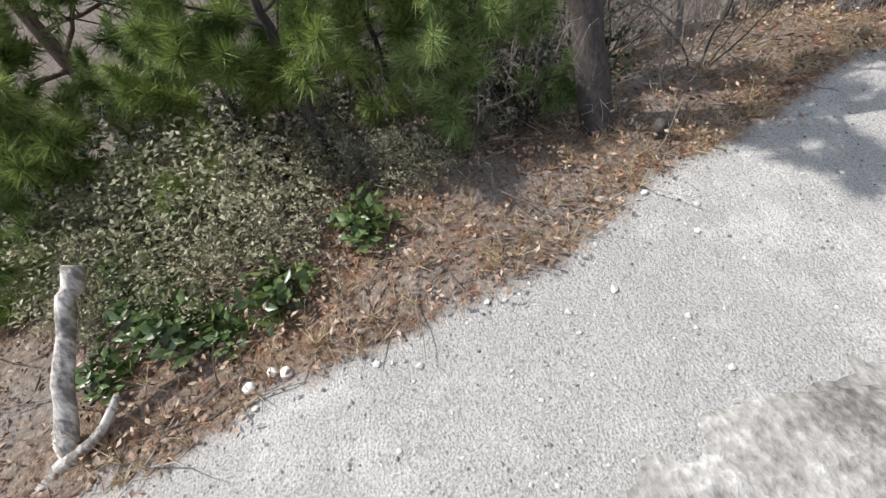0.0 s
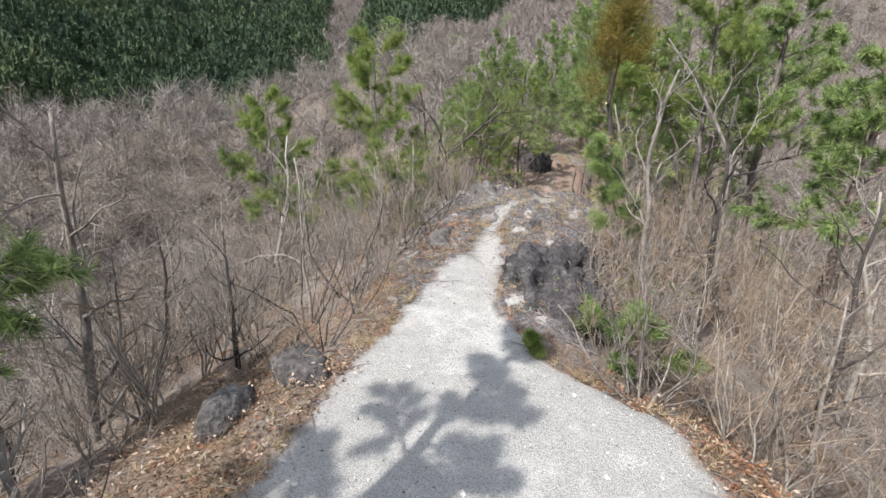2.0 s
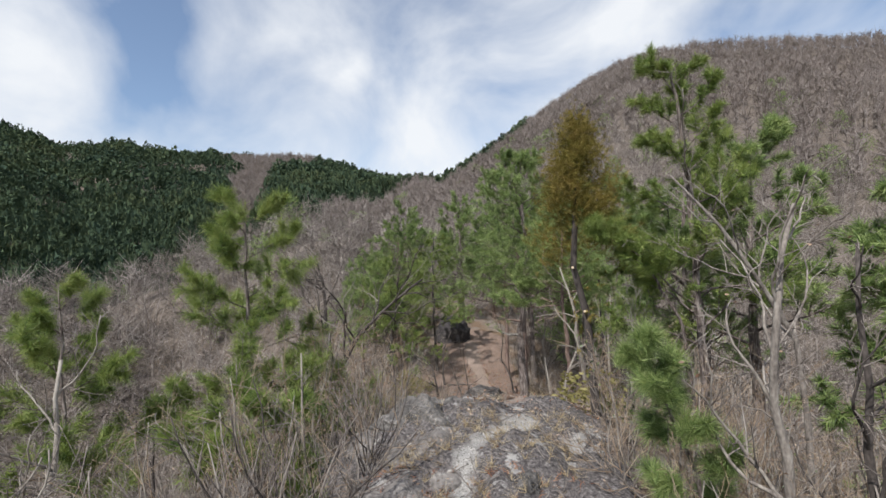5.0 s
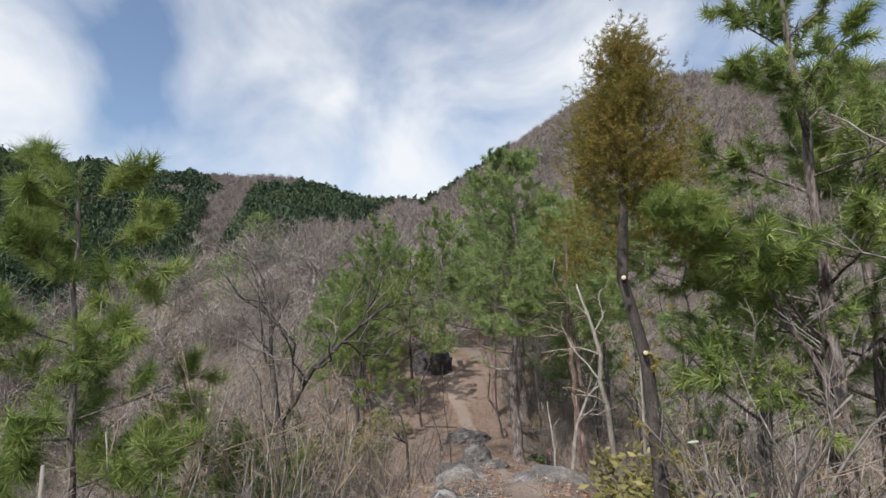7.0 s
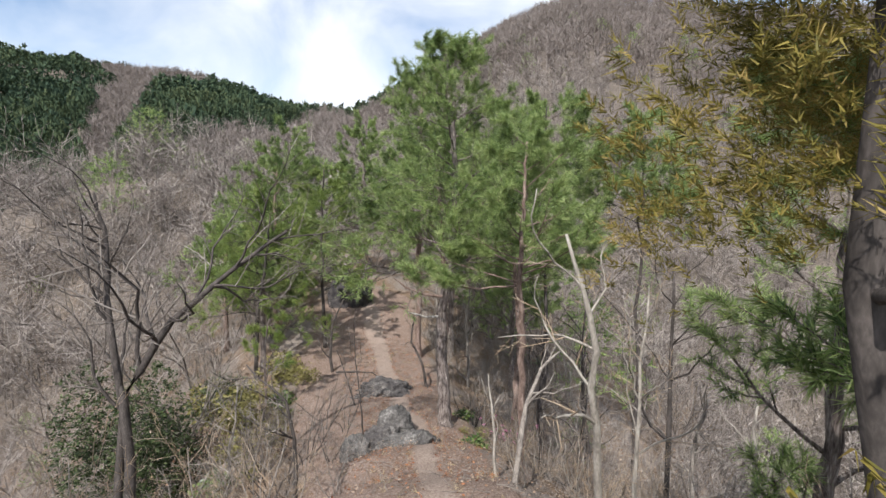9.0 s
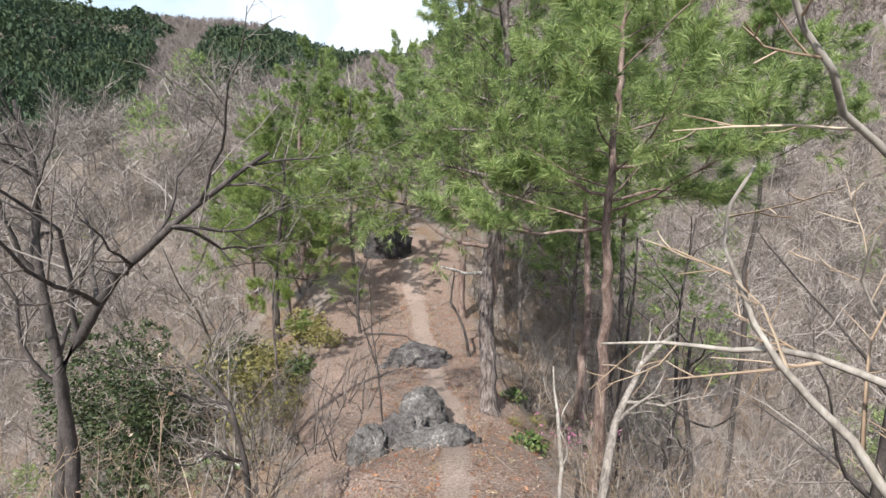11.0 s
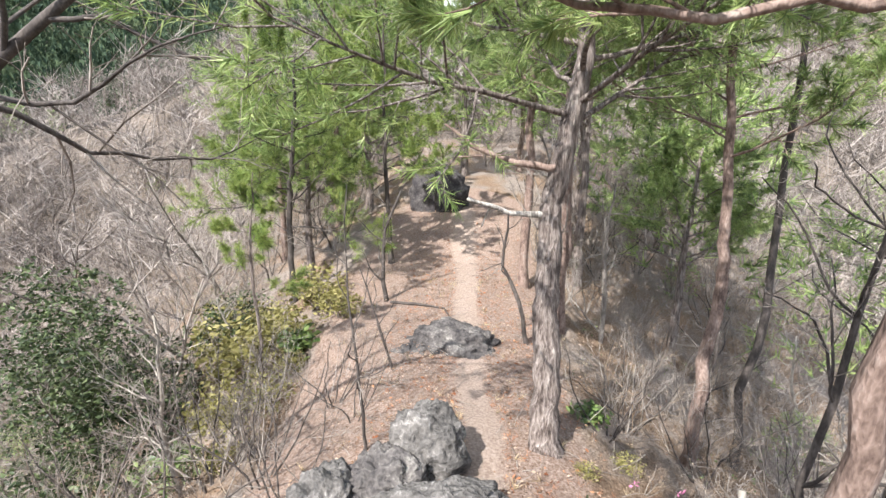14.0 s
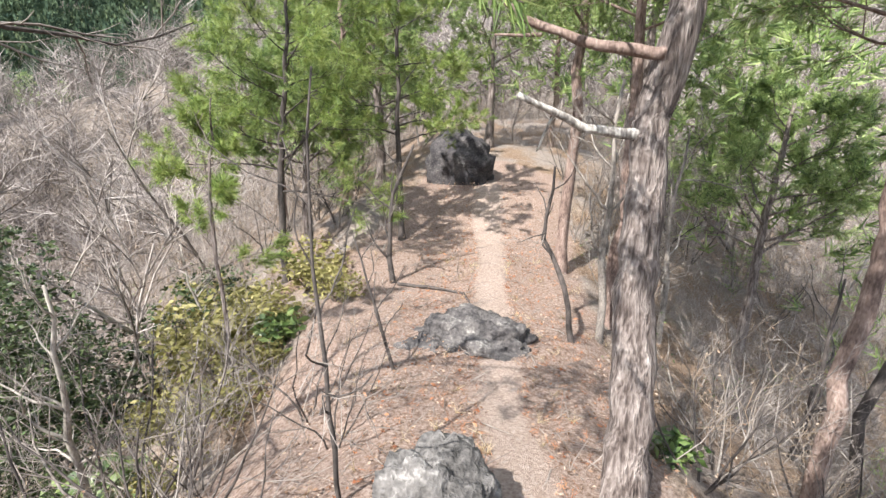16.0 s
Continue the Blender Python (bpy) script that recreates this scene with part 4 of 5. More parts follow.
bare_tree(42, at(-3.6, 5.0, (-3.6, 5.0, 0.0), (-3.7, 5.1, 0.8)), 0.03, bark=BARK_DARK, label="dark crooked leafless tree below the gravel", kids=(8, 6, 4), start=0.2)
bare_tree(43, at(-3.4, 6.1, (-3.45, 6.1, 0.5), (-3.5, 6.1, 1.4)), 0.022, bark=BARK_WHITE, label="slim pale leafless tree on the slope")
bare_tree(44, at(-2.85, 8.35, (-2.85, 8.4, 0.4), (-2.9, 8.5, 1.4)), 0.022, bark=BARK_WHITE, label="slim pale leafless tree on the slope")
bare_tree(45, at(-1.35, 18.2, (-1.4, 18.2, -1.4), (-1.5, 18.3, -0.6), (-1.5, 18.4, 0.4)), 0.018, bark=BARK_DARK, label="slender dark sapling beside the boulders", kids=(5, 4, 3))
bare_tree(46, at(-1.56, 20.1, (-1.75, 20.1, -1.6), (-2.0, 20.2, -0.9)), 0.022, bark=BARK_DARK, label="slender dark sapling beside the outcrop", kids=(5, 4, 3))
bare_tree(47, at(-2.3, 22.6, (-2.35, 22.6, -1.6), (-2.3, 22.6, -0.9), (-2.0, 22.6, -0.2)), 0.05, bark=BARK_DARK, label="forked dark tree at the trail's edge", kids=(6, 5, 4), start=0.3)
bare_tree(48, at(0.2, 21.2, (0.05, 21.2, -1.6), (-0.2, 21.3, -1.1), (-0.15, 21.3, -0.3)), 0.04, bark=BARK_DARK, label="curved dark tree leaning out of the bank", kids=(4, 4, 3), start=0.6)
bare_tree(49, at(0.55, 21.6, (0.5, 21.6, -0.8), (0.5, 21.6, 0.6)), 0.05, bark=BARK_GREY, label="grey leafless tree close to a pine")
bare_tree(50, at(1.9, 17.5, (1.9, 17.5, -0.8), (1.9, 17.4, 0.9)), 0.035, bark=BARK_DARK, label="dark leafless tree on the steep slope", kids=(8, 6, 4))
bare_tree(51, at(3.2, 18.6, (3.2, 18.6, -1.2), (3.3, 18.6, 1.0)), 0.04, bark=BARK_DARK, label="dark leafless tree on the steep slope", kids=(8, 6, 4))
bare_tree(52, at(2.6, 14.6, (2.5, 14.6, 0.2), (2.4, 14.5, 1.6)), 0.04, bark=BARK_DARK, label="dark leafless tree on the steep slope", kids=(8, 6, 4))

for k, (x, y, h, r) in enumerate(((-5.6, 30.5, 5.0, 2.2), (0.2, 32.0, 6.0, 2.4), (3.4, 24.5, 4.5, 2.0), (4.4, 29.5, 5.0, 2.2), (-7.6, 34.0, 5.5, 2.3), (-4.6, 26.6, 6.0, 2.3), (1.4, 25.0, 7.6, 2.2), (0.2, 23.8, 8.4, 2.2), (2.7, 11.2, 5.4, 1.5), (3.4, 9.4, 4.6, 1.4), (-4.6, 24.6, 3.6, 1.8), (-6.4, 27.0, 4.4, 2.0), (-5.2, 0.6, 4.0, 1.7), (-4.4, -2.2, 3.4, 1.6), (-4.6, 2.6, 3.6, 1.5))):
    pine(60 + k, at(x, y, (x, y, seat(x, y) + h * 0.5), (x + 0.1, y, seat(x, y) + h)), 0.1, 0.45, r, 18, bark=BARK_RED if k % 2 else BARK_PINE, label="spreading pine on the wooded bank", tuft=0.14, width=0.012, lift=0.05, dense=1.1)

# more leafless trees of one kind on both slopes
SLOPE_TREES = [bare_tree(700 + k, [(0, 0, -0.1), (0.1, 0.05, 0.8), (0.05 - 0.1 * k, 0.1, 1.7), (0.2 - 0.2 * k, 0.1, 2.5)], 0.04, bark=(BARK_GREY, BARK_DARK, BARK_WHITE)[k], kids=(9, 7, 5), label="leafless slope tree with many crooked fine branches", start=0.2) for k in range(3)]
for k, (x, y) in enumerate(((-4.2, 13.4), (-5.8, 14.6), (-3.9, 18.9), (-6.4, 16.6), (-6.8, 12.0), (-5.0, 21.8), (-7.4, 19.5), (-5.9, 6.6), (-4.9, 7.8), (-4.6, 4.2), (-6.6, 4.6), (-4.0, 3.2), (-7.6, 9.4),
                             (2.4, 7.0), (3.4, 8.2), (2.0, 6.0), (3.6, 12.6), (2.7, 13.6), (3.2, 15.2), (2.6, 17.0), (4.2, 17.4), (3.6, 19.6), (3.0, 21.8), (4.8, 22.4), (1.6, 22.9), (5.2, 14.0), (4.6, 6.4), (2.9, 5.0))):
    m = pose(x, y, seat(x, y, 0.1), 0, 0, (k * 77) % 360) @ Matrix.Scale(0.75 + 0.12 * (k % 5), 4)
    if k < 3:
        SLOPE_TREES[k].matrix_world = m
    else:
        copy_thing(SLOPE_TREES[k % 3], m @ Matrix.Scale(1 / SLOPE_TREES[k % 3].scale[0], 4))

pine(71, at(1.3, 9.8, (1.1, 9.8, 1.4), (0.7, 9.85, 2.2), (0.1, 9.9, 2.6)), 0.025, 0.5, 0.42, 12, label="slim pine bough with long bright needles", n_needles=60, width=0.004, tuft=0.15, leaf=NEEDLE_YOUNG)
pine(72, at(-3.1, -2.0, (-3.1, -2.0, 0.3), (-3.1, -1.9, 1.2)), 0.04, 0.15, 1.0, 13, label="small bushy pine below the bank", bark=BARK_DARK, n_needles=50, tuft=0.14, leaf=NEEDLE_YOUNG)
pine(74, at(-2.62, 0.75, (-2.65, 0.75, 0.3), (-2.6, 0.7, 0.9)), 0.03, 0.2, 0.75, 11, label="small pine with dense bright green needles", bark=BARK_DARK, n_needles=50, tuft=0.14, width=0.005)
pine(75, at(-2.75, -0.75, (-2.75, -0.75, 0.3), (-2.7, -0.7, 0.75)), 0.03, 0.25, 0.7, 10, label="small pine with dense bright green needles", bark=BARK_DARK, n_needles=50, tuft=0.14, width=0.005, leaf=NEEDLE_YOUNG)
pine(73, at(-2.95, 0.25, (-3.0, 0.2, 0.4), (-3.0, 0.1, 1.1)), 0.03, 0.2, 0.8, 11, label="small bushy pine below the bank", bark=BARK_DARK, n_needles=50, tuft=0.14, leaf=NEEDLE_YOUNG)

# ---- thickets on both slopes ----
SHRUBS = [
    bare_shrub(101, 1.5, 5),
    bare_shrub(102, 1.9, 5, bark=BARK_DARK),
    bare_shrub(103, 1.2, 6, twig=TWIG_TAN, label="leafless tan shrub with dense fine twigs"),
    bare_shrub(104, 2.3, 4, label="tall leafless grey shrub with thin stems", spread=0.35),
    bare_shrub(105, 1.6, 5, twig=TWIG_TAN, leaf=(LEAF_DEAD, 0.16, 2, 0.035), label="tan shrub with a few dead leaves still on"),
    bare_shrub(106, 1.4, 5, leaf=(LEAF_GREEN, 0.14, 3, 0.035), label="twiggy shrub with sparse small green leaves"),
    bare_shrub(107, 2.0, 4, bark=BARK_WHITE, twig=TWIG_TAN, label="pale-stemmed leafless shrub with thin twigs", spread=0.4),
    bare_shrub(108, 1.1, 5, leaf=(LEAF_YELLOW, 0.35, 3, 0.04), label="twiggy shrub with yellowing leaves"),
]
rng = np.random.default_rng(5)
used = set()


def plant(kind, x, y, size):
    m = shift(x, y, None, rng.uniform(0, 360), size)
    if kind not in used:
        used.add(kind)
        SHRUBS[kind].matrix_world = m
    else:
        copy_thing(SHRUBS[kind], m @ Matrix.Scale(1 / SHRUBS[kind].scale[0], 4))


def thicket(count, y0, y1, side, lo, hi, sizes, kinds):
    for i in range(count):
        y = rng.uniform(y0, y1)
        edge = curve(MIDDLE, y) + (-curve(LEFT, y) if side < 0 else curve(RIGHT, y))
        x = edge + side * (lo + (hi - lo) * rng.random() ** 1.3)
        plant(int(rng.choice(kinds)), x, y, rng.uniform(*sizes))


thicket(34, 3.2, 9, -1, 0.5, 5.0, (0.6, 1.1), [0, 1, 0, 3, 6, 1])
thicket(26, 9, 15, -1, 0.9, 5.0, (0.7, 1.2), [0, 3, 4, 2, 6])
thicket(12, 14.5, 20, -1, 0.4, 3.0, (0.35, 0.6), [0, 1, 4])
thicket(24, 18, 27, -1, 1.3, 6.0, (0.6, 1.1), [0, 7, 7, 5, 3, 1])
thicket(36, 4.8, 10, 1, 0.6, 5.0, (0.6, 1.1), [2, 4, 0, 6, 5, 2])
thicket(26, 10, 15.5, 1, 1.0, 4.5, (0.6, 1.1), [2, 4, 0, 6, 3])
thicket(34, 15.5, 27, 1, 0.7, 4.5, (0.5, 1.0), [0, 2, 5, 4, 1, 1])
thicket(16, 25, 29, -1, 0.2, 3.0, (0.7, 1.2), [0, 1, 4])
thicket(14, 25, 29, 1, -0.3, 3.0, (0.7, 1.2), [0, 1, 2])
thicket(26, -2.5, 3, -1, 0.15, 2.2, (0.4, 0.7), [0, 1, 5, 2])
thicket(34, -4, 13, -1, 3.0, 10.0, (0.9, 1.5), [0, 1, 3, 0])
thicket(22, 5, 16, 1, 3.5, 9.0, (0.9, 1.5), [0, 2, 4, 6])
thicket(24, 4.6, 10.5, 1, 0.5, 2.8, (0.6, 1.0), [2, 4, 6, 2])
thicket(16, 3.4, 9, -1, 0.1, 1.1, (0.35, 0.6), [0, 1, 4])
thicket(16, 11.5, 19, 1, 0.3, 1.6, (0.35, 0.65), [2, 2, 6, 4])


for x, y, kind, size in ((-2.3, 0.5, 1, 0.4), (-2.5, 1.0, 1, 0.5), (-2.35, 1.9, 0, 0.45), (-2.7, 0.1, 1, 0.45), (-2.9, 1.3, 1, 0.6), (-2.2, -0.1, 0, 0.35), (-3.0, 0.6, 0, 0.6), (-2.6, 2.3, 1, 0.5), (-3.1, 1.9, 1, 0.6), (-2.9, -0.3, 1, 0.5),
                         (-1.9, 17.6, 1, 0.6), (-2.4, 18.1, 1, 0.8), (-1.75, 19.0, 1, 0.55), (-2.9, 17.4, 1, 0.9), (-3.3, 18.6, 1, 0.9), (-2.2, 19.5, 1, 0.7), (-2.6, 16.6, 1, 0.8), (-3.6, 17.4, 0, 1.0),
                         (-2.4, 5.2, 1, 0.45), (-2.6, 5.8, 0, 0.6), (-2.7, 6.6, 4, 0.6), (-2.5, 4.7, 1, 0.5), (-3.0, 6.2, 1, 0.8), (-3.0, 5.3, 1, 0.7), (-3.1, 7.3, 0, 0.8), (-2.9, 7.9, 4, 0.7), (0.5, 6.2, 1, 0.7), (0.3, 6.6, 4, 0.7), (0.8, 5.6, 2, 0.7), (0.55, 7.6, 2, 0.8)):
    plant(kind, x, y, size)

# ---- the bank at the start ----
def leafy_bush(seed, size, count, material, leaf, name="leafy_bush", label="", flat=0.5):
    rng = np.random.default_rng(seed)
    thing = new(name)
    fol = Geo()
    for i in range(7):
        a = rng.uniform(0, 6.28)
        g = Geo()
        pts = bent(rng, (0, 0, -0.03), (math.cos(a) * 0.7, math.sin(a) * 0.7, 1), size[2] * rng.uniform(0.7, 1.1), 5, 0.2, 0.05)
        g.tube(pts, np.linspace(0.008, 0.003, len(pts)), 4)
        part("stem", g, BARK_GREY, thing)
    for i in range(count):
        d = unit(rng.normal(0, 1, 3)) * rng.random() ** 0.45
        p = np.array((d[0] * size[0], d[1] * size[1], size[2] * (0.55 + 0.5 * d[2])))
        leaves(rng, fol, p, 8, 0.03, leaf, flat)
    part("leaves", fol, material, thing, kind="stuff")
    return tagged(thing, label, "bush")


dusty = leafy_bush(201, (0.5, 0.5, 0.6), 330, LEAF_DUSTY, 0.035, "dusty_bush", "dusty grey-green small-leaved bush on the bank")
dusty.matrix_world = shift(-2.1, -0.95)
for x, y, s in ((-2.35, -1.45, 1.0), (-1.9, -0.6, 0.7), (-2.7, -0.9, 1.2), (-2.0, -1.6, 0.8), (-1.7, -1.0, 0.6), (-2.2, 0.2, 0.6), (-3.2, -0.3, 1.3), (-2.5, 0.7, 0.5), (-2.6, -1.9, 0.9), (-2.9, -1.3, 1.1), (-2.75, 0.3, 0.8), (-2.4, -0.2, 0.7), (-1.75, -1.5, 0.5)):
    copy_thing(dusty, shift(x, y, None, 97 * x, s))
broad = leafy_bush(202, (0.16, 0.16, 0.2), 30, LEAF_GREEN, 0.075, "evergreen_plant", "low evergreen plant with broad glossy green leaves", 0.4)
broad.matrix_world = shift(-1.5, -0.6)
for x, y, s in ((-1.45, -1.05, 1.1), (-1.75, -0.15, 1.0), (-1.6, -1.25, 1.0), (-1.35, -0.85, 0.7), (-1.9, -1.35, 1.1), (-1.35, -1.4, 0.8), (0.9, 11.8, 1.6), (-3.4, 21.2, 2.0), (0.7, 17.6, 1.3), (-4.4, 19.4, 2.6), (0.85, 19.6, 1.2)):
    copy_thing(broad, shift(x, y, None, 61 * x + y, s))
gold = leafy_bush(203, (0.3, 0.3, 0.35), 70, LEAF_YELLOW, 0.05, "yellow_bush", "low bush with yellow-green leaves")
gold.matrix_world = shift(-3.3, 20.8)
for x, y, s in ((-3.9, 21.6, 1.9), (-3.0, 22.1, 1.5), (-4.3, 20.3, 1.8), (-3.5, 20.2, 1.5), (-4.6, 22.6, 1.8), (-4.9, 21.9, 2.6), (-4.3, 21.1, 2.4), (-3.8, 22.9, 2.2), (-5.4, 22.8, 2.6), (-4.2, 21.9, 1.9), (-3.5, 22.6, 1.4), (0.3, 10.8, 1.6), (0.3, 7.15, 0.6), (-3.7, 19.3, 0.9), (-1.0, 17.9, 0.3), (0.62, 18.3, 0.4), (1.1, 18.9, 0.6)):
    copy_thing(gold, shift(x, y, None, 61 * x + y, s))
dark = leafy_bush(204, (0.6, 0.6, 0.8), 170, LEAF_DARK, 0.06, "dark_bush", "dark glossy evergreen bush on the slope")
dark.matrix_world = shift(-5.6, 20.5, None, 0, 1.5)
for x, y, s in ((-6.4, 21.6, 1.3), (-5.2, 22.4, 1.0), (-6.0, 19.0, 1.2), (-3.5, -0.6, 0.8), (-3.8, 0.7, 0.9), (-3.9, -1.9, 1.0), (-3.3, 1.6, 0.7), (-3.0, -2.7, 0.9), (-2.9, 0.9, 0.5)):
    copy_thing(dark, shift(x, y, None, 61 * x + y, s))


evergreen = leafy_bush(205, (0.8, 0.8, 3.8), 800, LEAF_DARK, 0.075, "evergreen_tree", "dark glossy evergreen tree on the slope")
evergreen.matrix_world = shift(-5.9, 19.9)
copy_thing(evergreen, shift(-7.4, 20.6, None, 120, 1.1))


def azalea(x, y, size):
    rng = np.random.default_rng(301)
    thing = bare_shrub(300, 0.8, 5, "azalea_shrub", label="leafless azalea shrub with scattered pink blossoms", group="azaleas")
    g = Geo()
    for i in range(26):
        leaves(rng, g, np.array((rng.normal(0, 0.2), rng.normal(0, 0.2), rng.uniform(0.35, 0.8))), 6, 0.012, 0.03)
    part("blossoms", g, PINK, thing, "small pink blossoms", kind="stuff")
    thing.matrix_world = shift(x, y, None, 0, size)
    return thing


azalea(1.05, 16.9, 1.0)


def log(name, line, radii, material, label, stubs=()):
    thing = new(name)
    rng = np.random.default_rng(len(label))
    g = Geo()
    line = np.array(line, float)
    pts = np.concatenate([a + (b - a) * np.linspace(0, 1, 5)[:-1, None] for a, b in zip(line, line[1:])] + [line[-1:]])
    pts = pts + rng.normal(0, 0.006, pts.shape)
    rad = np.interp(np.linspace(0, 1, len(pts)), np.linspace(0, 1, len(radii)), radii)
    g.tube(pts, rad[:, None] * (1 + rng.normal(0, 0.12, (len(pts), 9))), 9)
    part("trunk", g, material, thing)
    for a, b, r in stubs:
        s = Geo()
        s.tube(bent(rng, a, np.array(b) - np.array(a), np.linalg.norm(np.array(b) - np.array(a)), 5, 0.1), np.linspace(r, r * 0.5, 6), 6)
        part("branch", s, material, thing)
    return tagged(thing, label, "log")


log("dead_stump", [(-1.0, -1.55, -0.12), (-1.16, -1.45, 0.15), (-1.42, -1.33, 0.4), (-1.54, -1.26, 0.5)], [0.048, 0.038, 0.034, 0.045], DEADWOOD, "weathered silvery dead trunk leaning on the bank", [((-1.0, -1.55, -0.02), (-1.1, -1.15, 0.02), 0.03), ((-1.02, -1.55, -0.05), (-0.85, -1.75, -0.05), 0.04)])
log("fallen_branch", [(0.72, 3.75, -0.06), (0.85, 3.55, -0.02), (1.05, 3.3, -0.05), (1.15, 3.0, -0.1)], [0.03, 0.04, 0.045, 0.05], DEADWOOD, "bleached fallen branch beside the gravel", [((0.95, 3.42, 0.0), (1.2, 3.75, 0.18), 0.028), ((0.8, 3.6, 0.0), (0.68, 3.6, 0.06), 0.02)])
log("fallen_branch", [(-2.2, 22.5, land(-2.2, 22.5) + 0.02), (-1.6, 22.4, land(-1.6, 22.4) + 0.03), (-1.2, 22.3, land(-1.2, 22.3) + 0.02), (-1.05, 21.9, land(-1.05, 21.9) + 0.02)], [0.03, 0.022, 0.016, 0.01], BARK_DARK, "dark fallen branch lying across the trail")
log("dead_limb", [(0.2, 18.9, 0.1), (-0.15, 18.75, 0.14), (-0.5, 18.5, 0.3)], [0.03, 0.024, 0.014], DEADWOOD, "bleached broken limb sticking out of the pine", [((-0.3, 18.66, 0.2), (-0.45, 18.7, 0.05), 0.01)])
log("dead_limb", [(0.27, 18.92, 0.52), (-0.1, 18.9, 0.56), (-0.5, 18.95, 0.7), (-0.75, 19.0, 0.9)], [0.034, 0.03, 0.022, 0.01], BARK_RED, "bare reddish limb sticking out of the pine", [((-0.4, 18.93, 0.62), (-0.65, 18.85, 0.62), 0.012)])

for x, y in ((-1.1, -0.66), (-1.07, -0.6), (-1.06, -0.76), (-1.3, -0.8)):
    b = boulder(40 + 7 * y, (0.026, 0.026, 0.016), "bracket_fungus", WHITE, "small white fungus cap on the earthy bank", 2, 0.15, 0)
    b.matrix_world = pose(x, y, land(x, y) + 0.012, 0, 20, 0)
d = land(-1.88, 1.56)
log("cut_stump", [(-1.88, 1.56, d - 0.05), (-1.87, 1.55, d + 0.12)], [0.04, 0.035], BARK_DARK, "small sawn stump at the gravel's edge")


# ---- litter, grass and stones ----
def strewn(name, count, place, make, material, label, category):
    rng = np.random.default_rng(len(name) * 7)
    g = Geo()
    for i in range(count):
        x, y = place(rng)
        make(rng, g, np.array((x, y, land(x, y))))
    return tagged(new(name, g.mesh(name, material)), label, category, kind="stuff")


def by_edge(y0, y1, reach):
    def place(rng):
        y = rng.uniform(y0, y1)
        side = -1 if rng.random() < 0.55 else 1
        row = GRAVEL if y < 9 else PATH
        e = curve(row[0 if side < 0 else 1], y)
        if abs(e) > 5:
            e = curve(MIDDLE, y)
        return e + side * (rng.random() ** 1.5 * reach), y
    return place


def leaf_one(rng, g, p):
    leaves(rng, g, p + np.array((0, 0, 0.012)), 1, 0.008, 0.05, 0.25)


def leaf_pile(rng, g, p):
    leaves(rng, g, p + np.array((0, 0, 0.015)), 5, 0.05, 0.034, 0.3)


def straw(rng, g, p):
    needles(rng, g, p + np.array((0, 0, 0.02)), np.array((rng.normal(0, 0.5), rng.normal(0, 0.5), 1)), 14, 0.14, 0.004, 0.03)


def fallen_needles(rng, g, p):
    d = rng.normal(0, 1, 3)
    d[2] = 0.12
    needles(rng, g, p + np.array((0, 0, 0.008)), d, 6, 0.09, 0.004, 0.05)


def twig_one(rng, g, p):
    d = rng.normal(0, 1, 3)
    d[2] = abs(d[2]) * 0.2
    pts = bent(rng, p + np.array((0, 0, 0.01)), d, rng.uniform(0.12, 0.4), 4, 0.15)
    g.tube(pts, np.linspace(0.005, 0.002, 5), 3)


strewn("leaf_litter", 160, by_edge(4.6, 9, 1.0), leaf_pile, LEAF_DEAD, "brown dead leaves beside the rocky hump", "leaf litter")
strewn("leaf_litter", 3600, by_edge(-2.5, 4.6, 1.3), leaf_pile, LEAF_DEAD, "brown dead leaves strewn along the bank", "leaf litter")
strewn("leaf_litter", 3200, by_edge(9, 28, 3.2), leaf_pile, LEAF_DEAD, "brown dead leaves strewn along the dip", "leaf litter")
strewn("leaf_scatter", 900, by_edge(9.5, 27, 1.0), leaf_one, LEAF_RUST, "rust-coloured leaves on the red earth", "leaf litter")
strewn("needle_litter", 2200, by_edge(-1.5, 8, 0.9), fallen_needles, LEAF_RUST, "rust-coloured pine needle litter at the gravel's edge", "needle litter")
strewn("needle_litter", 1500, by_edge(15, 25, 1.0), fallen_needles, LEAF_RUST, "rust-coloured pine needle litter on the trail", "needle litter")
strewn("dry_grass", 900, by_edge(-1.5, 9, 0.8), straw, STRAW, "dry straw-coloured grass at the gravel's edge", "grass")
strewn("dry_grass", 260, by_edge(9, 24, 1.8), straw, STRAW, "dry straw-coloured grass along the trail", "grass")
strewn("dead_twigs", 1900, by_edge(-2.5, 26, 1.6), twig_one, TWIG, "grey dead twigs lying on the slopes", "twigs")
strewn("red_leaves", 120, lambda r: (-2.05 + r.normal(0, 0.16), 7.1 + r.normal(0, 0.25)), leaf_pile, LEAF_RUST, "heap of rust-red dead leaves by the path", "leaf litter")
strewn("red_leaves", 70, lambda r: (0.75 + r.normal(0, 0.2), 4.4 + r.normal(0, 0.3)), leaf_pile, LEAF_RUST, "rust-red dead leaves at the gravel's edge", "leaf litter")


def pebble_mesh(seed):
    bm = bmesh.new()
    bmesh.ops.create_icosphere(bm, subdivisions=1, radius=1.0)
    r = random.Random(seed)
    for v in bm.verts:
        v.co = v.co * r.uniform(0.75, 1.2)
        v.co.z *= 0.65
    me = bpy.data.meshes.new("stone")
    bm.to_mesh(me)
    bm.free()
    me.materials.append(STONE)
    return me


def on_gravel(rng, y0, y1):
    while True:
        y = rng.uniform(y0, y1)
        a, b = curve(GRAVEL[0], y), curve(GRAVEL[1], y)
        if b > a:
            return rng.uniform(a, b), y


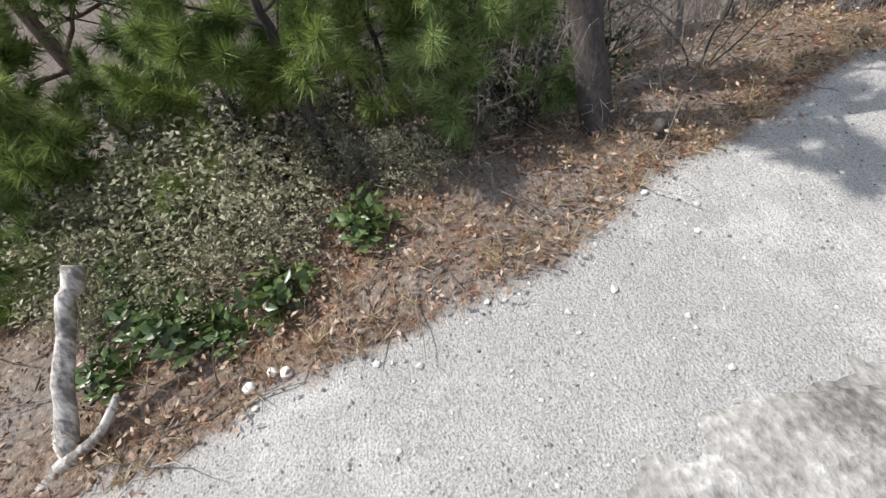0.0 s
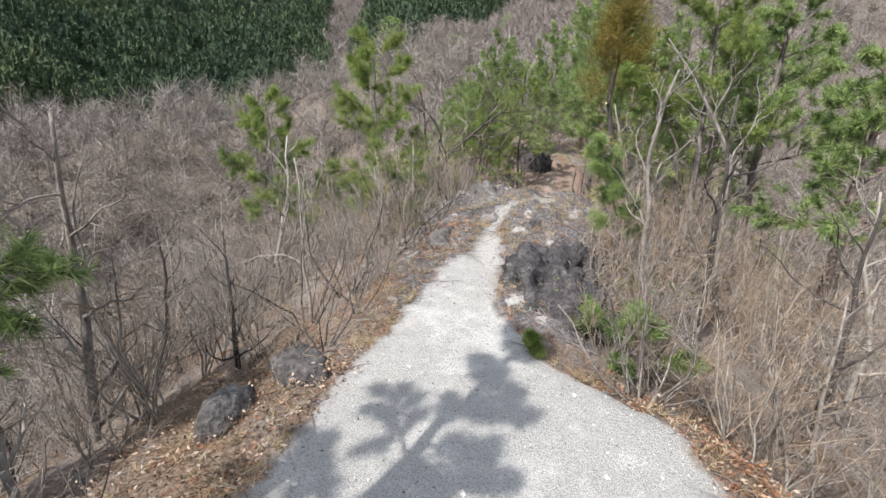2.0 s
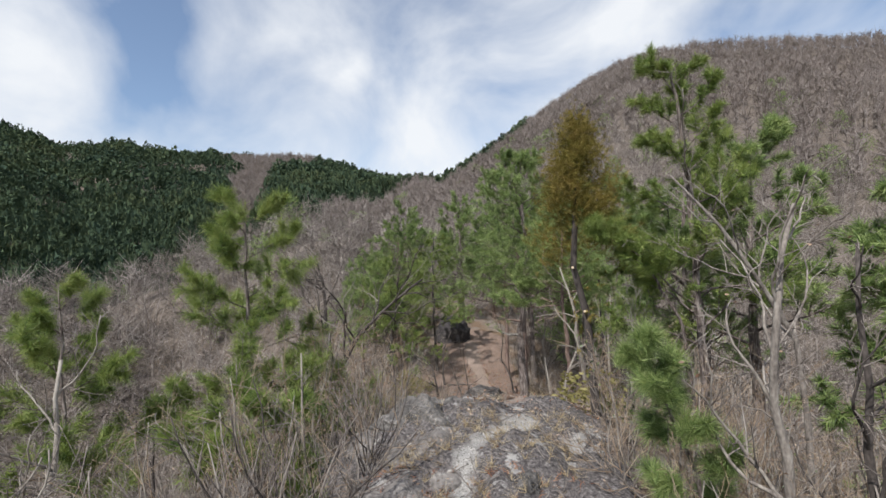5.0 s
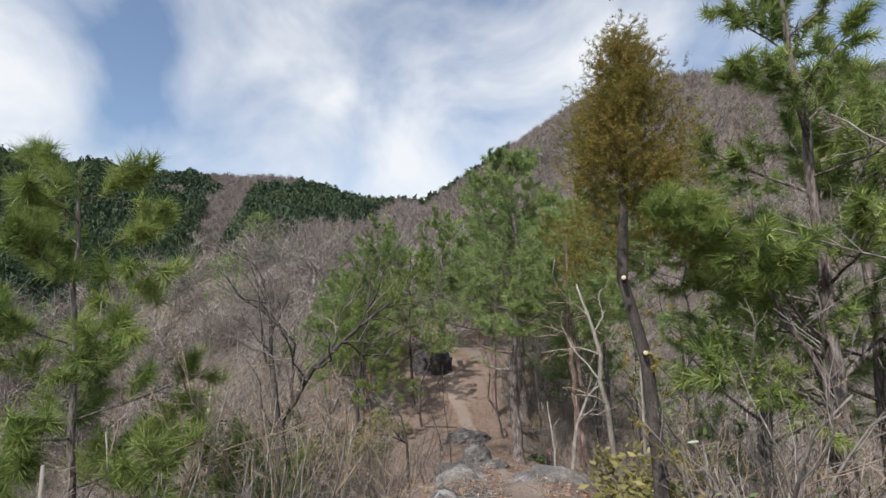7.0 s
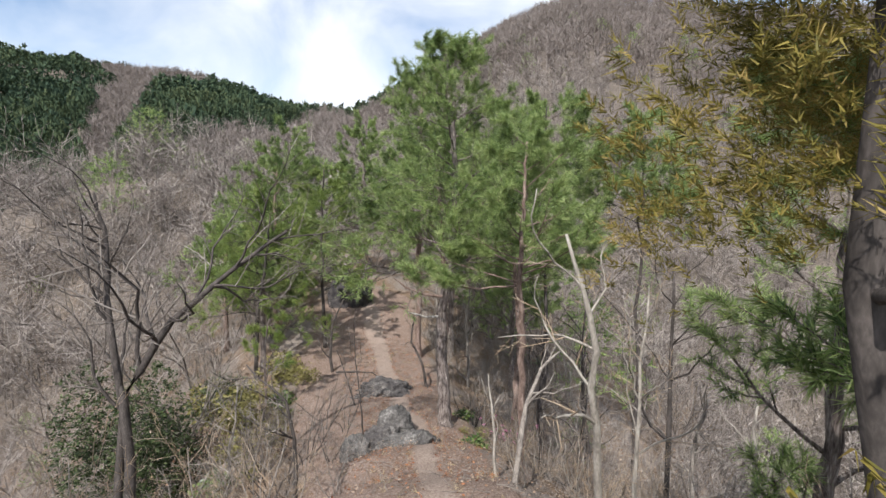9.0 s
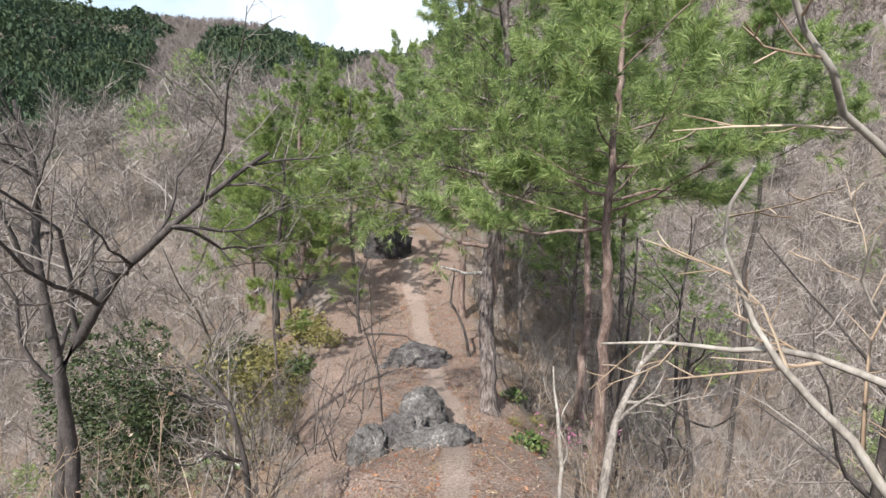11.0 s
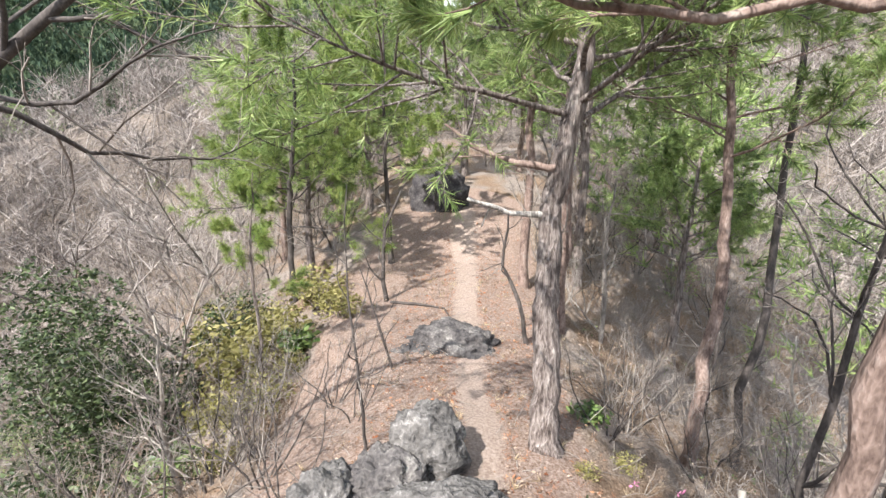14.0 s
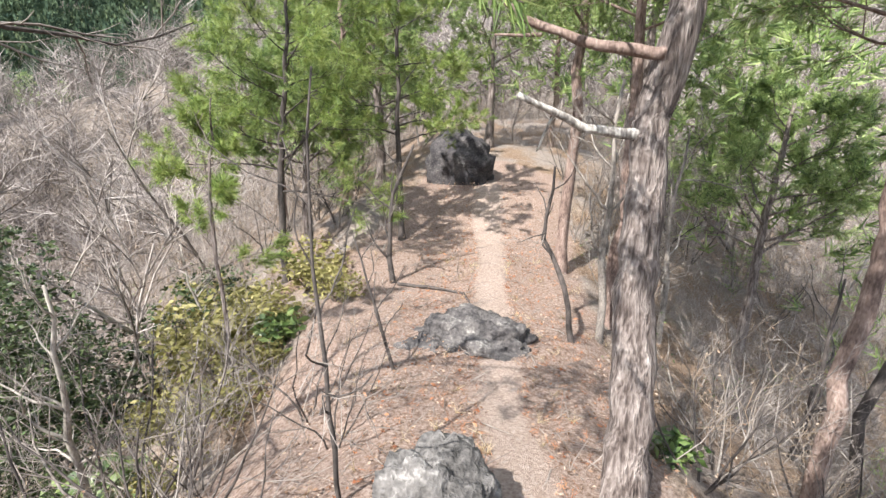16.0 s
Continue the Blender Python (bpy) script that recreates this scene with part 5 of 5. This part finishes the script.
STONES = [pebble_mesh(k) for k in range(6)]
rng = np.random.default_rng(21)
for i in range(280):
    x, y = on_gravel(rng, -0.8, 4.5)
    s = new("stone", STONES[i % 6])
    s.parent = ground_sheet
    k = 0.006 + 0.016 * rng.random() ** 4
    s.matrix_local = pose(x, y, land(x, y) + k * 0.3, rng.uniform(-20, 20), rng.uniform(-20, 20), rng.uniform(0, 360)) @ Matrix.Scale(k, 4)
g = Geo()
shape = np.array([(1, 0, 0), (-1, 0, 0), (0, 1, 0), (0, -1, 0), (0, 0, 0.7), (0, 0, -0.7)], float)
tris = [(0, 2, 4), (2, 1, 4), (1, 3, 4), (3, 0, 4), (2, 0, 5), (1, 2, 5), (3, 1, 5), (0, 3, 5)]
for i in range(7000):
    x, y = on_gravel(rng, -1.2, 9)
    k = 0.003 + 0.009 * rng.random() ** 3
    g.add(shape * rng.uniform(0.7, 1.3, (6, 3)) * k + (x, y, land(x, y) + k * 0.25), tris)
tagged(new("gravel", g.mesh("gravel", STONE, False)), "fine pale gravel on the ridge trail", "gravel", kind="stuff")


# ---- woods near and far ----
def joined(name, templates, rows, material, label, category):
    """One mesh of many plants: rows of x, y, z, turn, size."""
    g = Geo()
    rows = np.array(rows)
    pick = np.arange(len(rows)) % len(templates)
    for k, (v, t) in enumerate(templates):
        r = rows[pick == k]
        c, s = np.cos(r[:, 3])[:, None], np.sin(r[:, 3])[:, None]
        x = (v[None, :, 0] * c - v[None, :, 1] * s) * r[:, 4:5] + r[:, 0:1]
        y = (v[None, :, 0] * s + v[None, :, 1] * c) * r[:, 4:5] + r[:, 1:2]
        z = v[None, :, 2] * r[:, 4:5] * (0.85 + 0.3 * np.modf(r[:, 3:4] * 7)[0]) + r[:, 2:3]
        tt = (t[None] + (np.arange(len(r)) * len(v))[:, None, None]).reshape(-1, 3)
        g.add(np.stack([x, y, z], 2).reshape(-1, 3), tt)
    return tagged(new(name, g.mesh(name, material)), label, category, kind="stuff")


def bare_template(seed, kids, thin, height=4.0):
    rng = np.random.default_rng(seed)
    g = Geo()
    spec = dict(kids=list(kids), angle=(25, 60), ratio=(0.35, 0.6), taper=0.55, thin=thin, wiggle=0.16, rise=0.08)
    spec["from"] = 0.25
    for k in range(1):
        pts = bent(rng, (0, 0, -0.2), (rng.normal(0, 0.35), rng.normal(0, 0.35), 1), height, 4, 0.13, 0.1)
        g.tube(pts, np.linspace(0.045, 0.012, len(pts)), 3, False)
        tips = []
        sprout(rng, [g], pts, 0.04, 0, len(kids) - 1, spec, tips)
        for t in tips:
            n = 6
            p = t[rng.integers(0, len(t) - 1, n)]
            d = rng.normal(0, 0.7, (n, 3)) + unit(t[-1] - t[0]) + (0, 0, 0.4)
            d = d / np.linalg.norm(d, axis=1, keepdims=True) * rng.uniform(0.3, 0.8, n)[:, None]
            s = np.cross(d, rng.normal(0, 1, (n, 3)))
            s = s / np.linalg.norm(s, axis=1, keepdims=True) * thin * 0.8
            g.add(np.stack([p - s, p + s, p + d], 1).reshape(-1, 3), np.arange(3 * n))
    return g.arrays()


def far_template(seed, n=52, half=0.05):
    """A leafless crown: a short trunk and a spray of slivers."""
    rng = np.random.default_rng(seed)
    g = Geo()
    g.tube([(0, 0, -0.5), (0.1, 0, 2.4), (0, 0.1, 4.2)], [half * 2.2, half * 1.7, half], 3, False)
    p = np.stack([rng.normal(0, 0.35, n), rng.normal(0, 0.35, n), rng.uniform(1.2, 4.0, n)], 1)
    d = np.stack([rng.normal(0, 1, n), rng.normal(0, 1, n), rng.uniform(0.2, 1.6, n)], 1)
    d = d / np.linalg.norm(d, axis=1, keepdims=True) * rng.uniform(1.0, 2.4, n)[:, None]
    s = np.cross(d, rng.normal(0, 1, (n, 3)))
    s = s / np.linalg.norm(s, axis=1, keepdims=True) * half
    g.add(np.stack([p - s, p + s, p + d], 1).reshape(-1, 3), np.arange(3 * n))
    return g.arrays()


def slivers(rng, g, p, d, half):
    """Thin pointed twigs from p along d."""
    s = np.cross(d, rng.normal(0, 1, d.shape))
    s = s / (np.linalg.norm(s, axis=1, keepdims=True) + 1e-9) * half
    g.add(np.stack([p - s, p + s, p + d], 1).reshape(-1, 3), np.arange(3 * len(p)))


def brush_template(seed, stems=7, twigs=10, fine=2, half=0.005):
    """A head-high thicket: bent shoots, side twigs, and finer twigs on those."""
    rng = np.random.default_rng(seed)
    g = Geo()
    for k in range(stems):
        a = rng.uniform(0, 6.28)
        lean = rng.uniform(0.1, 0.75)
        line = bent(rng, (0.45 * rng.random() * math.cos(a), 0.45 * rng.random() * math.sin(a), -0.1), (lean * math.cos(a), lean * math.sin(a), 1), rng.uniform(1.1, 2.3), 4, 0.2, 0.05)
        for p, q, w in zip(line, line[1:], (1.7, 1.4, 1.1, 0.8)):
            slivers(rng, g, p[None], (q - p)[None] * 1.5, half * w)
        f = rng.uniform(0.6, 3.99, twigs)
        j = f.astype(int)
        p = line[j] + (line[j + 1] - line[j]) * (f - j)[:, None]
        d = unit(line[-1] - line[0]) + rng.normal(0, 0.8, (twigs, 3))
        d = d / np.linalg.norm(d, axis=1, keepdims=True) * rng.uniform(0.3, 0.85, twigs)[:, None]
        slivers(rng, g, p, d, half * 0.8)
        if fine:
            pp = np.repeat(p, fine, 0) + np.repeat(d, fine, 0) * rng.uniform(0.3, 0.9, (twigs * fine, 1))
            dd = np.repeat(d, fine, 0) * 0.5 + rng.normal(0, 0.2, (twigs * fine, 3))
            slivers(rng, g, pp, dd, half * 0.6)
    return g.arrays()


def fir_template(seed, n=40, small=1.0):
    """A ragged conifer of many small clumps."""
    rng = np.random.default_rng(seed)
    g = Geo()
    g.tube([(0, 0, -0.5), (0, 0, 3)], [0.18, 0.12], 3, False)
    f = rng.random(n) ** 0.85
    a = rng.uniform(0, 6.28, n)
    r = 2.0 * np.sqrt(np.clip(1 - f ** 1.5, 0.02, 1)) * rng.uniform(0.55, 1.1, n)
    p = np.stack([r * np.cos(a), r * np.sin(a), 0.5 + 6.2 * f], 1)
    out = np.stack([np.cos(a), np.sin(a), rng.uniform(-0.5, 0.7, n)], 1) + rng.normal(0, 0.3, (n, 3))
    side = np.cross(out, rng.normal(0, 1, (n, 3)))
    side /= np.linalg.norm(side, axis=1, keepdims=True)
    w = rng.uniform(0.35, 0.75, n)[:, None] * small
    g.add(np.stack([p - side * w, p + side * w, p + out * w * 1.4 + (0, 0, 0.3)], 1).reshape(-1, 3), np.arange(3 * n))
    g.add(np.stack([p - side * w - (0, 0, 0.5), p + out * w, p + side * w + (0, 0, 0.6)], 1).reshape(-1, 3), np.arange(3 * n))
    return g.arrays()


def pine_template(seed):
    rng = np.random.default_rng(seed)
    g = Geo()
    for k in range(150):
        z = 1.6 + 3.2 * rng.random()
        r = (0.4 + 1.5 * (1 - abs(z - 2.6) / 2.4)) * math.sqrt(rng.random())
        a = rng.uniform(0, 6.28)
        needles(rng, g, np.array((r * math.cos(a), r * math.sin(a), z)), np.array((math.cos(a), math.sin(a), 0.8)), 9, 0.34, 0.035, 0.2)
    return g.arrays()


def spot(rng, r0, r1, a0, a1):
    az, r = rng.uniform(a0, a1), r0 + (r1 - r0) * rng.random() ** 0.75
    x, y = -1 + r * math.sin(radians(az)), 6 + r * math.cos(radians(az))
    return az, r, x, y


def conifer_here(az, r, x, y):
    bay = noise.noise(Vector((x * 0.03, y * 0.03, 5)))
    width = 2.0 + 3.4 * max(0.0, min(1.0, (r - 235) / 40)) * (1 if r < 350 else 0.3)
    spur = abs(az - (-26.5 + (r - 85) / 300 * 5.0)) < width * (1 + 0.5 * bay)
    if az < -3:
        return not spur and r > (78 if az < -22 else 78 + 6 * (az + 22)) * (1 + 0.15 * bay)
    return az < 8 and r > 175


rng = np.random.default_rng(9)
firs, bares, mids, pines, brush, tan = [], [], [], [], [], []
while len(brush) + len(tan) < 3600:
    az, r, x, y = spot(rng, 3, 42, -125, 95)
    off = x - curve(MIDDLE, y)
    clear = 2.2 if 13 < y < 22 and off < 0 else 1.4
    low = 0.55 if -curve(LEFT, y) - 3.6 < off < curve(RIGHT, y) + 3.6 else 1.0
    if off < -curve(LEFT, y) - clear or off > curve(RIGHT, y) + clear or y > 31:
        (brush if rng.random() < 0.8 else tan).append((x, y, land(x, y), rng.uniform(0, 6.28), low * rng.uniform(0.55, 0.95) * (0.85 + min(0.8, r / 50))))
crowns = []
while len(crowns) < 3600:
    az, r, x, y = spot(rng, 30, 85, -110, 80)
    crowns.append((x, y, land(x, y), rng.uniform(0, 6.28), rng.uniform(0.55, 1.0)))
near_firs = []
while len(near_firs) + len(firs) < 7600:
    az, r, x, y = spot(rng, 50, 400, -85, 8)
    if r < curve(FAR, az) * 1.04 and conifer_here(az, r, x, y):
        (near_firs if r < 175 else firs).append((x, y, land(x, y), rng.uniform(0, 6.28), rng.uniform(0.5, 1.0) * (1.15 if r < 175 else 1.0)))
while len(bares) < 8200:
    az, r, x, y = spot(rng, 80, 380, -70, 72)
    if r < curve(FAR, az) * 1.02 and not conifer_here(az, r, x, y):
        bares.append((x, y, land(x, y), rng.uniform(0, 6.28), rng.uniform(0.7, 1.25)))
while len(mids) < 750:
    az, r, x, y = spot(rng, 12, 50, -100, 85)
    if abs(x - curve(MIDDLE, y)) > 5 or y > 31:
        mids.append((x, y, land(x, y), rng.uniform(0, 6.28), rng.uniform(0.6, 1.1)))
while len(pines) < 120:
    az, r, x, y = spot(rng, 30, 130, -25, 60)
    pines.append((x, y, land(x, y) - 0.6, rng.uniform(0, 6.28), rng.uniform(0.7, 1.3)))
for x, y, k in ((-5.2, 28.5, 1.1), (-3.2, 30.5, 1.2), (0.0, 30.0, 1.2), (2.7, 27.6, 1.1), (4.2, 25.8, 1.2), (5.6, 28.6, 1.3), (-7.0, 30.0, 1.2), (1.4, 31.5, 1.3), (6.6, 25.0, 1.1), (3.6, 31.0, 1.3)):
    pines.append((x, y, land(x, y) - 0.3, 3 * x + y, k))
for i in range(110):
    az, r, x, y = spot(rng, 11, 70, -75, 70)
    off = x - curve(MIDDLE, y)
    if abs(off) > 4.5:
        pines.append((x, y, land(x, y) - 0.5, rng.uniform(0, 6.28), rng.uniform(0.3, 0.6)))
joined("conifer_forest", [fir_template(20 + k, 130, 0.5) for k in range(6)], near_firs, FIR, "dark green conifer forest on the lower mountainside", "forest")
joined("conifer_forest", [fir_template(k) for k in range(6)], firs, FIR, "dark green conifer forest on the far mountainside", "forest")
joined("bare_forest", [far_template(k) for k in range(6)], bares, FARWOOD, "leafless brown-grey forest on the mountainside", "forest")
joined("bare_forest", [far_template(40 + k, 100, 0.022) for k in range(6)], crowns, BRUSH, "leafless grey-brown trees on the near hillside", "forest")
joined("brushwood", [brush_template(500 + k) for k in range(8)], brush, BRUSH, "tangled leafless grey brushwood on the slopes", "brushwood")
joined("brushwood", [brush_template(600 + k) for k in range(8)], tan, TWIG_TAN, "tangled leafless tan brushwood on the slopes", "brushwood")
joined("bare_wood", [bare_template(400 + k, (6, 4), 0.009) for k in range(8)], mids, BRUSH, "leafless grey-brown woodland on the slopes", "woodland")
joined("pine_wood", [pine_template(k) for k in range(4)], pines, NEEDLE, "green pines scattered on the wooded slope", "woodland")
